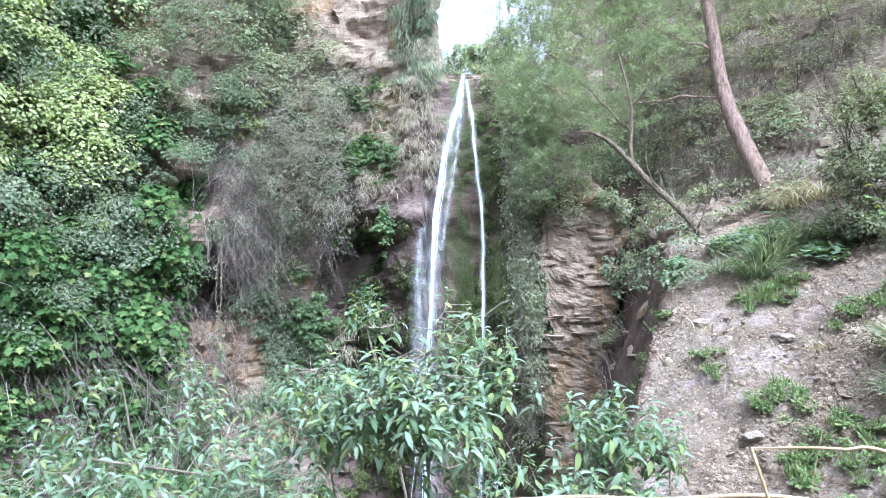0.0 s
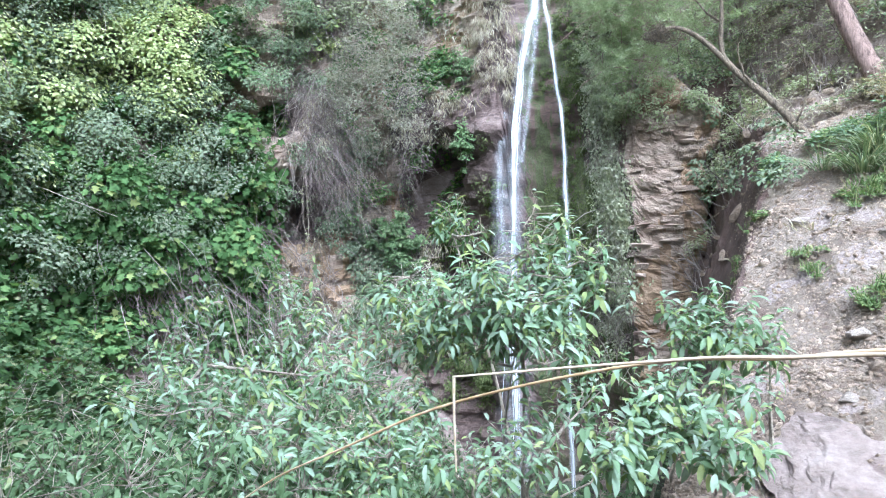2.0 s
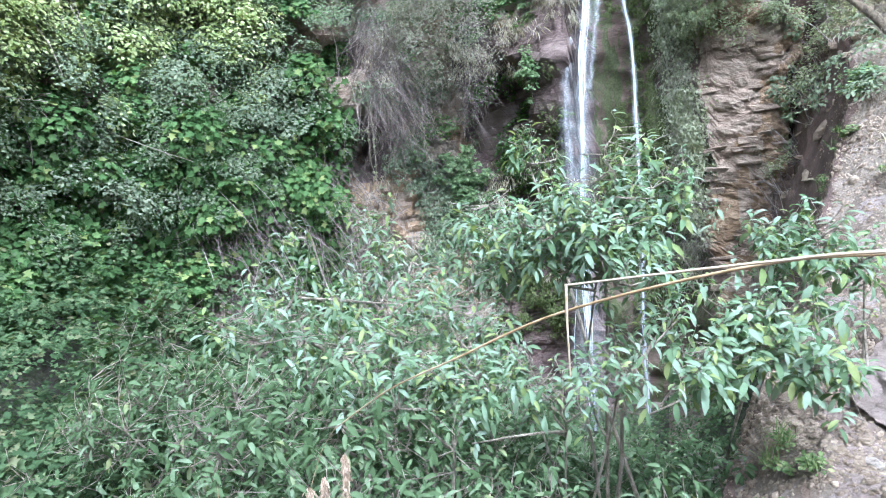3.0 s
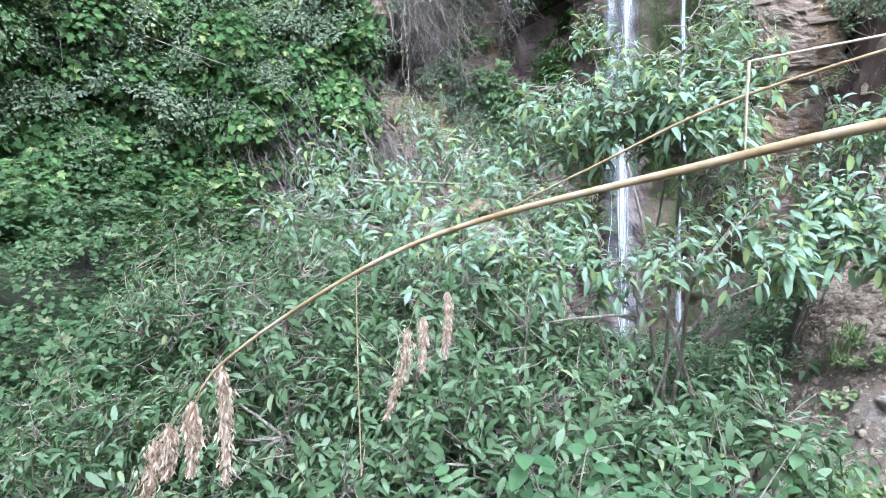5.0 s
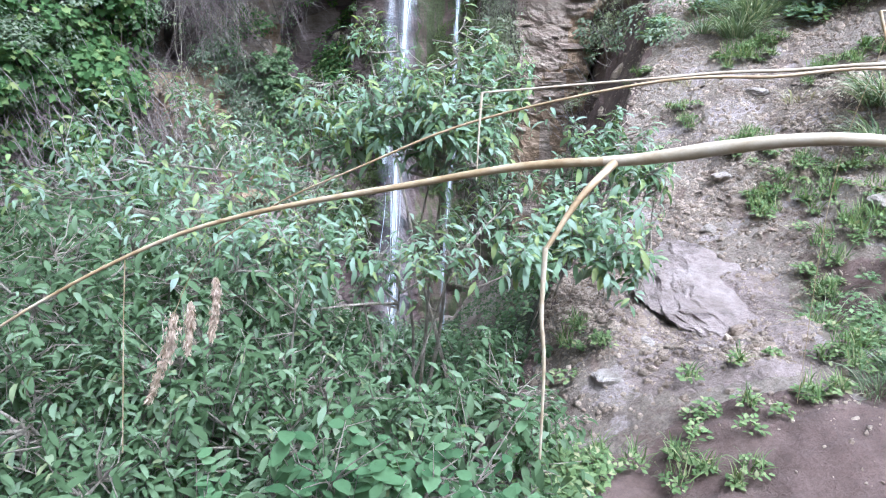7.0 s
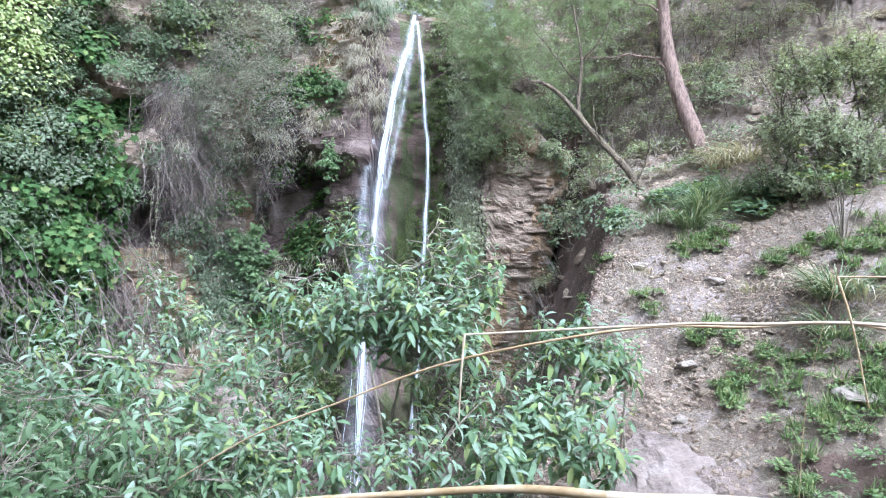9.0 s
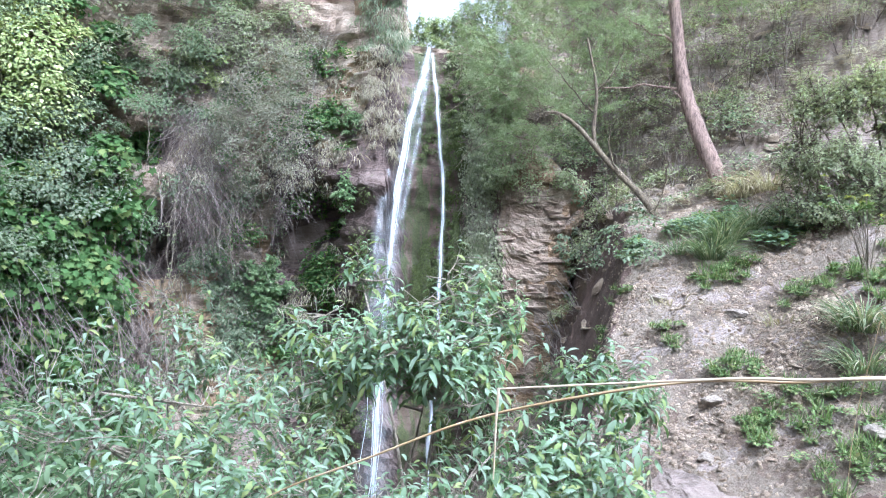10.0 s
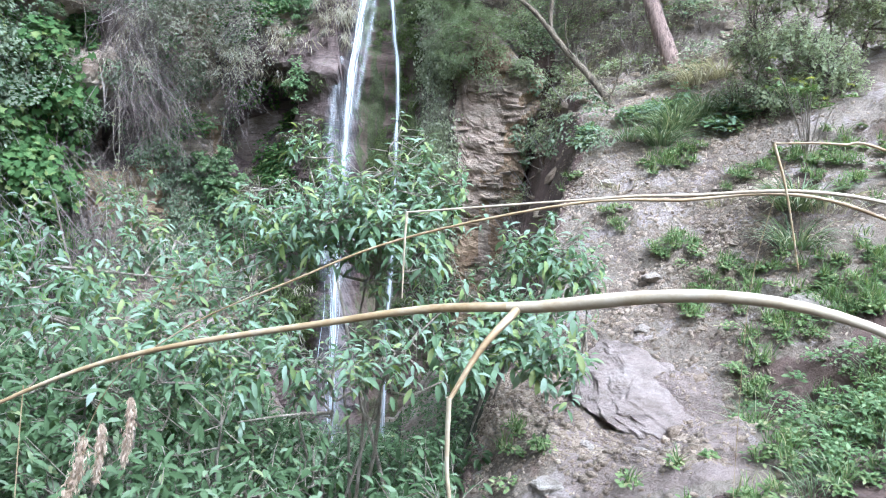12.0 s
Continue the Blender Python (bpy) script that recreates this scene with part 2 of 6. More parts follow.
# leaf green darkened to carry the shade low in the gully and bank
L_SHADED = leaf_material("shaded_undergrowth_leaf", [(0.0, (0.045, 0.08, 0.033)), (0.5, (0.08, 0.13, 0.055)), (0.85, (0.12, 0.175, 0.08)), (1.0, (0.2, 0.2, 0.11))], 0.7, 0.35, 0.15)
L_PALE = leaf_material("pale_olive_leaf", [(0.0, (0.24, 0.275, 0.165)), (0.5, (0.335, 0.37, 0.23)), (1.0, (0.46, 0.48, 0.32))], 0.75, 0.5, 0.1)
L_IVY = leaf_material("pale_ivy_leaf", [(0.0, (0.3, 0.33, 0.22)), (0.5, (0.42, 0.45, 0.31)), (1.0, (0.56, 0.57, 0.44))], 0.8, 0.5, 0.06)
L_FERN = leaf_material("fresh_green_leaf", [(0.0, (0.12, 0.19, 0.085)), (0.6, (0.2, 0.29, 0.14)), (1.0, (0.31, 0.39, 0.21))], 0.7, 0.45, 0.1)
L_MOSS = leaf_material("moss_frond", [(0.0, (0.065, 0.085, 0.03)), (0.6, (0.125, 0.155, 0.055)), (1.0, (0.2, 0.22, 0.1))], 0.8, 0.3, 0.1)
L_GRASS = leaf_material("grass_blade", [(0.0, (0.126, 0.180, 0.090)), (0.5, (0.198, 0.258, 0.144)), (0.8, (0.288, 0.336, 0.204)), (1.0, (0.504, 0.468, 0.324))], 0.55, 0.35)
L_WEED = leaf_material("weed_leaf", [(0.0, (0.09, 0.14, 0.05)), (0.45, (0.16, 0.235, 0.085)), (0.8, (0.23, 0.3, 0.12)), (1.0, (0.38, 0.36, 0.19))], 0.6, 0.35)
L_YELLOW = leaf_material("yellow_flower", [(0.0, (0.3, 0.36, 0.08)), (1.0, (0.5, 0.5, 0.1))], 0.6, 0.4)
L_DRY = leaf_material("dry_grass", [(0.0, (0.31, 0.26, 0.185)), (0.6, (0.46, 0.41, 0.315)), (1.0, (0.6, 0.56, 0.46))], 0.7, 0.45)
L_BRAMBLE = leaf_material("bramble_leaf", [(0.0, (0.065, 0.13, 0.055)), (0.6, (0.115, 0.2, 0.09)), (1.0, (0.185, 0.275, 0.14))], 0.7, 0.38, 0.1)


def water_build(nt, bsdf):
    vec = stretched(nt, 26.0, 26.0, 1.6)
    n1 = noise_tex(nt, 1.0, 7.0, 0.7, vec, 0.3)
    nt.links.new(ramp(nt, n1, [(0.3, (0.5, 0.53, 0.56)), (0.65, (0.72, 0.74, 0.76))]), bsdf.inputs["Base Color"])
    bsdf.inputs["Roughness"].default_value = 0.35
    bump(nt, bsdf, n1, 0.6, 0.02)


WATER = material("white_water", water_build)


def veil_build(core, thin):
    """Falling water: opaque in the middle of its width, torn and thin towards its edges."""
    def build(nt, bsdf):
        water_build(nt, bsdf)
        uv = nt.nodes.new("ShaderNodeUVMap")
        sep = nt.nodes.new("ShaderNodeSeparateXYZ")
        nt.links.new(uv.outputs[0], sep.inputs[0])
        body = ramp(nt, sep.outputs[0], [(0.0, (0, 0, 0)), (0.22, (0.3, 0.3, 0.3)), (0.42, (1, 1, 1)), (0.58, (1, 1, 1)), (0.78, (0.3, 0.3, 0.3)), (1.0, (0, 0, 0))])
        torn = noise_tex(nt, 1.0, 8.0, 0.7, stretched(nt, 24.0, 8.0, 1.5), 0.4)
        streaks = ramp(nt, torn, [(0.34, (thin, thin, thin)), (0.62, (core, core, core))])
        nt.links.new(mix(nt, 1.0, body, streaks, "MULTIPLY"), bsdf.inputs["Alpha"])
    return build


CORE = material("falling_water", veil_build(0.95, 0.38))
VEIL = material("water_veil", veil_build(0.36, 0.03))


# ---------------------------------------------------------------- meshes
def mesh_of(name, verts, faces, mat, shade=False):
    """A mesh from vertex rows and an (n, 3) or (n, 4) face array."""
    verts, faces = np.asarray(verts, np.float32), np.asarray(faces, np.int32)
    me = bpy.data.meshes.new(name)
    k = faces.shape[1]
    me.vertices.add(len(verts))
    me.vertices.foreach_set("co", verts.ravel())
    me.loops.add(faces.size)
    me.loops.foreach_set("vertex_index", faces.ravel())
    me.polygons.add(len(faces))
    me.polygons.foreach_set("loop_start", np.arange(0, faces.size, k, dtype=np.int32))
    if shade:
        me.polygons.foreach_set("use_smooth", np.ones(len(faces), bool))
    me.update(calc_edges=True)
    me.materials.append(mat)
    return me


def thing(name, label, category, at=(0, 0, 0), group="", kind=""):
    ob = new(name)
    ob.location = at
    ob.empty_display_size = 0.1
    return tagged(ob, label, category, group, kind)


def part(name, me, parent, label="", kind=""):
    """One mesh object under a thing; its vertices are given in world space."""
    ob = new(name, me)
    ob.parent = parent
    if parent.parent is None:
        ob.location = -Vector(parent.location)
    return tagged(ob, label, kind=kind) if label or kind else ob


def tube(path, radii, sides=6):
    """Vertices and quads of a tapered tube along a path."""
    path = np.asarray(path, float)
    n = len(path)
    radii = np.broadcast_to(np.asarray(radii, float), (n,))
    tan = unit(np.gradient(path, axis=0))
    ref = np.where(np.abs(tan[:, 2:3]) > 0.9, np.array([[1.0, 0, 0]]), np.array([[0, 0, 1.0]]))
    a = unit(np.cross(tan, ref))
    b = np.cross(tan, a)
    ang = np.linspace(0, 2 * np.pi, sides, endpoint=False)
    ring = a[:, None] * np.cos(ang)[None, :, None] + b[:, None] * np.sin(ang)[None, :, None]
    v = (path[:, None] + ring * radii[:, None, None]).reshape(-1, 3)
    i, j = np.meshgrid(np.arange(n - 1), np.arange(sides), indexing="ij")
    j2 = (j + 1) % sides
    f = np.stack([i * sides + j, i * sides + j2, (i + 1) * sides + j2, (i + 1) * sides + j], -1).reshape(-1, 4)
    return v, f


def curve_pts(pts, n):
    """A smooth curve through a few points (Catmull-Rom)."""
    p = np.asarray(pts, float)
    p = np.vstack([2 * p[0] - p[1], p, 2 * p[-1] - p[-2]])
    t = np.linspace(0, len(p) - 3 - 1e-6, n)
    i = t.astype(int)
    f = (t - i)[:, None]
    a, b, c, d = p[i], p[i + 1], p[i + 2], p[i + 3]
    return 0.5 * (2 * b + (c - a) * f + (2 * a - 5 * b + 4 * c - d) * f ** 2 + (3 * b - a - 3 * c + d) * f ** 3)


def join(pieces):
    vs, fs, o = [], [], 0
    for v, f in pieces:
        vs.append(v)
        fs.append(f + o)
        o += len(v)
    return np.vstack(vs), np.vstack(fs)


# leaf shapes: x along the leaf, y across, z up; every face a triangle
LANCE = (np.array([(0, 0, 0), (.2, .32, .07), (.2, 0, .04), (.2, -.32, .07), (.48, .5, .06), (.48, 0, .02), (.48, -.5, .06), (.78, .4, -.08), (.78, 0, -.12), (.78, -.4, -.08), (1, 0, -.32)], float),
         np.array([(0, 2, 1), (0, 3, 2), (1, 2, 5), (1, 5, 4), (2, 3, 6), (2, 6, 5), (4, 5, 8), (4, 8, 7), (5, 6, 9), (5, 9, 8), (7, 8, 10), (8, 9, 10)]))
OVATE = (np.array([(0, 0, 0), (.12, .3, .04), (.12, -.3, .04), (.38, .5, .06), (.5, 0, 0), (.38, -.5, .06), (.72, .36, 0), (.72, -.36, 0), (.9, .14, -.06), (.9, -.14, -.06), (1, 0, -.12)], float),
         np.array([(0, 4, 1), (0, 2, 4), (1, 4, 3), (2, 5, 4), (3, 4, 6), (5, 7, 4), (4, 8, 6), (4, 7, 9), (4, 10, 8), (4, 9, 10)]))
LOBED = (np.array([(0, 0, 0), (.12, .42, .05), (.34, .22, .0), (.56, .52, .05), (.64, .2, -.03), (1, 0, -.13), (.64, -.2, -.03), (.56, -.52, .05), (.34, -.22, 0), (.12, -.42, .05)], float),
         np.array([(0, 2, 1), (0, 4, 2), (2, 4, 3), (0, 5, 4), (0, 6, 5), (0, 8, 6), (8, 7, 6), (0, 9, 8)]))
SMALL = (np.array([(0, 0, 0), (.45, .5, .08), (.45, -.5, .08), (1, 0, -.1)], float), np.array([(0, 2, 1), (1, 2, 3)]))
BLADE = (np.array([(0, .5, 0), (0, -.5, 0), (.35, .45, .12), (.35, -.45, .12), (.7, .3, .12), (.7, -.3, .12), (1, 0, 0)], float),
         np.array([(0, 1, 2), (1, 3, 2), (2, 3, 4), (3, 5, 4), (4, 5, 6)]))


def leaves(shape, pos, direction, up, length, width):
    """Vertices and triangles of one leaf per row."""
    tv, tf = shape
    n = len(pos)
    d = unit(direction)
    s = unit(np.cross(up, d))
    u = np.cross(d, s)
    length, width = np.broadcast_to(length, n), np.broadcast_to(width, n)
    v = pos[:, None] + tv[None, :, 0:1] * (d * length[:, None])[:, None] + tv[None, :, 1:2] * (s * width[:, None])[:, None] + tv[None, :, 2:3] * (u * length[:, None])[:, None]
    f = tf[None] + (np.arange(n) * len(tv))[:, None, None]
    return v.reshape(-1, 3), f.reshape(-1, 3)


def rand_dirs(n):
    return unit(rng.normal(size=(n, 3)))

def facet(me, chosen):
    """Broken rock: the chosen faces keep hard edges."""
    flags = np.ones(len(me.polygons), bool)
    flags[chosen] = False
    me.polygons.foreach_set("use_smooth", flags)


def box(x, a, b, s):
    return smooth(a - s, a + s, x) * (1 - smooth(b - s, b + s, x))


# ---------------------------------------------------------------- the ground: path bank, gully, scree slope and hillside
def lip(y):
    """Where the slope breaks off into the gully."""
    return np.interp(y, [0, 3.0, 3.6, 4.4, 6.0, 8.0, 9.0, 10.5], [-0.35, 0.05, 0.3, 0.55, 1.28, 2.05, 2.2, 2.2])


def ground_z(x, y):
    x, y = np.asarray(x, float), np.asarray(y, float)
    yy = np.clip(y, 0, 10.5)
    slope = 0.12 + 0.43 * (np.clip(y, 3.6, 9.0) - 4.6) + np.clip(0.42 * (x - 1.75), -3, 4.0)
    slope = np.maximum(slope, -0.35 + 0.3 * (x - 1.0))
    edge = lip(yy)
    drop = np.clip(edge - x, 0, 9)
    z = slope - np.minimum(2.4 * drop, 1.3 + 1.1 * drop)
    bank = box(x, 0.75, 2.0, 0.2) * box(y, 3.4, 4.9, 0.3)
    z = z + np.clip(-0.2 - z, 0, 1) * bank
    floor = -2.6 + 0.62 * np.clip(-2.2 - x, 0, 5)
    talus = -0.4 - 0.5 * np.sqrt((2.4 * (np.abs(x + 3.4) - 0.0)) ** 2 + (y - 10.9) ** 2 + 0.8) + 0.25 * fbm(np.stack([x, y, 0 * x], -1) * 1.2)
    z = np.maximum(np.maximum(z, floor), talus)
    # hillside behind the pine, and above the rock pillar
    start = np.interp(x, [0.3, 2.1, 2.7, 3.4, 6.0], [10.9, 10.5, 9.6, 8.9, 8.0])
    up = 1.2 * np.clip(y - start, 0, 9)
    hill = np.where(x > 2.4, z + up, np.maximum(z, 3.0 + 1.2 * (y - 10.6)))
    z = np.where(y > start, z + (hill - z) * smooth(0.35, 0.95, x), z)
    # far behind the notch the land falls away; left of it the cliff top is a plateau
    z = np.where((y > 11.6) & (x < 0.95 + 0.12 * (y - 11.6)), np.clip(z, 4.2, 4.3), z)
    rise = np.maximum(smooth(12.0, 12.8, y) * smooth(-1.2, -2.0, x), smooth(-9.4, -10.4, x) * smooth(-28, -20, y))
    z = z + (8.7 - z) * rise
    # the trodden shelf of the path
    z = z + np.clip(-0.1 - z, 0, 2) * smooth(-0.5, 0.0, x) * (1 - smooth(1.0, 1.8, y)) * smooth(-2.6, -2.0, y)
    # an unseen slope added behind the path rises to block low sky light
    z = z + np.clip(1.2 * (-2.2 - y), 0, 8.0) * smooth(-10.5, -8.5, x)
    return z


def ground_full(x, y):
    p = np.stack([x, y, 0 * x], -1)
    z = ground_z(x, y)
    near = 1 - smooth(25, 60, np.hypot(x, y))
    rough = 0.16 * fbm(p * 0.9) + 0.09 * fbm(p * 3.1 + 5) + 0.05 * np.abs(fbm(p * 7.0 + 9))
    ledges = smooth(8.3, 9.6, y) * smooth(0.8, 1.6, x) * (1 - smooth(14, 18, y))
    stony = smooth(0.6, 1.2, x) * (1 - smooth(8.5, 9.5, y)) * smooth(2.0, 3.0, y)
    stony = np.maximum(stony, 1.6 * smooth(6.5, 7.5, y) * smooth(-1.2, -1.8, x))
    cell = vnoise(p * 5.0 + 3)
    rough = rough + stony * (0.012 * np.sign(cell) * np.abs(cell) ** 0.6 + 0.012 * fbm(p * 11.0))
    step = vnoise(np.stack([x * 1.5 + 0.9 * y, y * 2.9 - 0.8 * x, 0 * x], -1) + 12)
    rough = rough + stony * 0.035 * np.sign(step) * np.abs(step) ** 0.35
    crag = box(x, 0.95, 2.05, 0.2) * box(y, 3.25, 4.5, 0.2)
    slab = vnoise(np.stack([x * 2.3 + y, y * 3.5 - x, 0 * x], -1) + 1)
    rough = rough + crag * (0.045 * np.sign(slab) * np.abs(slab) ** 0.4 + 0.16 * (0.3 - np.abs(fbm(np.stack([x * 1.8 + y, y * 2.6 - 0.6 * x, 0 * x], -1) + 7))) + 0.02 * fbm(p * 9.0 + 2))
    q = np.stack([x * 0.8, y * 0.8, z * 2.2], -1)
    return z + near * rough + near * ledges * (0.14 * np.sign(vnoise(q)) * np.abs(vnoise(q)) ** 0.6 + 0.1 * np.sign(vnoise(q * 2.7 + 5)) * np.abs(vnoise(q * 2.7 + 5)) ** 0.5 + 0.12 * vnoise(q * 7.0 + 2) + 0.06 * vnoise(q * 17.0 + 6))


def spread(lo, hi, core_lo, core_hi, step, grow=1.13):
    core = list(np.arange(core_lo, core_hi, step))
    s, v = step, core_hi
    while v < hi:
        core.append(v)
        s *= grow
        v += s
    s, v, left = step, core_lo - step, []
    while v > lo:
        left.append(v)
        s *= grow
        v -= s
    return np.array(left[::-1] + core)


gx, gy = spread(-400, 400, -4.6, 5.6, 0.06), spread(-400, 400, 1.8, 12.5, 0.06)
gx = np.r_[gx[gx < 0.3], np.arange(0.3, 3.3, 0.026), gx[gx > 3.32]]
gy = np.r_[gy[gy < 2.8], np.arange(2.8, 6.6, 0.026), gy[gy > 6.62]]
GX, GY = np.meshgrid(gx, gy, indexing="ij")
GZ = ground_full(GX.ravel(), GY.ravel()).reshape(GX.shape)
nx, ny = GX.shape
i, j = np.meshgrid(np.arange(nx - 1), np.arange(ny - 1), indexing="ij")
gf = np.stack([i * ny + j, (i + 1) * ny + j, (i + 1) * ny + j + 1, i * ny + j + 1], -1).reshape(-1, 4)
ground = new("ground", mesh_of("ground", np.stack([GX, GY, GZ], -1).reshape(-1, 3), gf, SOIL, True))
ground.data.materials.append(HILL)
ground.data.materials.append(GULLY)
ground.data.materials.append(EARTH)
ground.data.materials.append(OUTCROP)
gc = np.stack([GX, GY, GZ], -1).reshape(-1, 3)[gf[:, 0]]
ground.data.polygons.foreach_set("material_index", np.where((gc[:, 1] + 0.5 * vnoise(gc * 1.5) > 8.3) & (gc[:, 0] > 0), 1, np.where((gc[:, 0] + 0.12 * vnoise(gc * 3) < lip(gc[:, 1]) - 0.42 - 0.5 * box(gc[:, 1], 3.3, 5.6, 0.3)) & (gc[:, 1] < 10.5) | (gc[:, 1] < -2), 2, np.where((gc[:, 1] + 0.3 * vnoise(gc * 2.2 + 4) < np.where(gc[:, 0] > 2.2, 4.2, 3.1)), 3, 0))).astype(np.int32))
cragged = (vnoise(gc * 2.5 + 9) * 0.4 < box(gc[:, 0], 0.95, 2.05, 0.2) * box(gc[:, 1], 3.25, 4.5, 0.2) - 0.45)
mi = np.zeros(len(ground.data.polygons), np.int32)
ground.data.polygons.foreach_get("material_index", mi)
mi[cragged] = 4
mi[(gc[:, 0] < lip(gc[:, 1]) + 0.05 + 0.1 * vnoise(gc * 3)) & (gc[:, 0] > lip(gc[:, 1]) - 0.75) & (gc[:, 1] > 3.4) & (gc[:, 1] < 10.6)] = 3
mi[(gc[:, 1] > 7.3) & (gc[:, 0] < -1.2)] = 4
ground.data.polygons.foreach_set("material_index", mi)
facet(ground.data, mi != 3)
tagged(ground, "stony brown soil of a steep gully and scree slope", "ground", kind="structure")


# ---------------------------------------------------------------- the cliff: left bank, fall, rock pillar
PLAN = [(-9.5, -30), (-8.3, -6), (-8.0, -1), (-7.7, 2.5), (-7.3, 5.0), (-6.8, 7.0), (-6.1, 8.5), (-5.1, 9.7), (-4.0, 10.4), (-2.9, 10.8), (-1.9, 10.75), (-1.25, 10.3), (-0.85, 10.2),
        (-0.3, 10.6), (0.2, 10.5), (0.5, 10.25), (0.75, 9.95), (1.8, 9.9), (2.0, 10.3), (2.2, 11.0), (2.7, 11.2), (3.4, 11.0), (5.0, 11.0)]
plan = curve_pts([(*p, 0) for p in PLAN], 4000)[:, :2]
seg = np.r_[0, np.cumsum(np.linalg.norm(np.diff(plan, axis=0), axis=1))]
far = float(np.interp(2.5, plan[:3000, 1], seg[:3000]))
pil = [float(np.interp(v, plan[3000:, 0], seg[3000:])) for v in (0.5, 2.1)]
us = np.r_[np.arange(0, far, 0.35), np.arange(far, pil[0], 0.05), np.arange(pil[0], pil[1], 0.02), np.arange(pil[1], seg[-1], 0.05)]
base = np.stack([np.interp(us, seg, plan[:, k]) for k in (0, 1)], -1)
tang = unit(np.gradient(base, axis=0))
outw = np.stack([tang[:, 1], -tang[:, 0]], -1)
k = np.ones(9) / 9
outw = unit(np.stack([np.convolve(np.pad(outw[:, c], 4, mode="edge"), k, "valid") for c in (0, 1)], -1))


def cliff_top(x, y):
    z = np.interp(x, [-1.5, -0.95, -0.7, -0.55, 0.1, 0.5, 0.9, 1.7, 2.1, 3.0], [9.0, 8.6, 6.6, 5.2, 5.05, 4.6, 3.7, 2.9, 2.7, 2.7])
    return np.where(y < 8, 9.0, z)


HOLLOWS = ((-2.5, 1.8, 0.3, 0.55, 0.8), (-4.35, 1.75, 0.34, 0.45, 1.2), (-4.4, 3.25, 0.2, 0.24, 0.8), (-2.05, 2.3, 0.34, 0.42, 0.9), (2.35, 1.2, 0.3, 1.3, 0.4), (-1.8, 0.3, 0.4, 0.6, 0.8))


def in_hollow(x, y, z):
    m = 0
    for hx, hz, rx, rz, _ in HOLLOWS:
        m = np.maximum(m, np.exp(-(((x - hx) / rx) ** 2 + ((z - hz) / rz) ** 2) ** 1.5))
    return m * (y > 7)


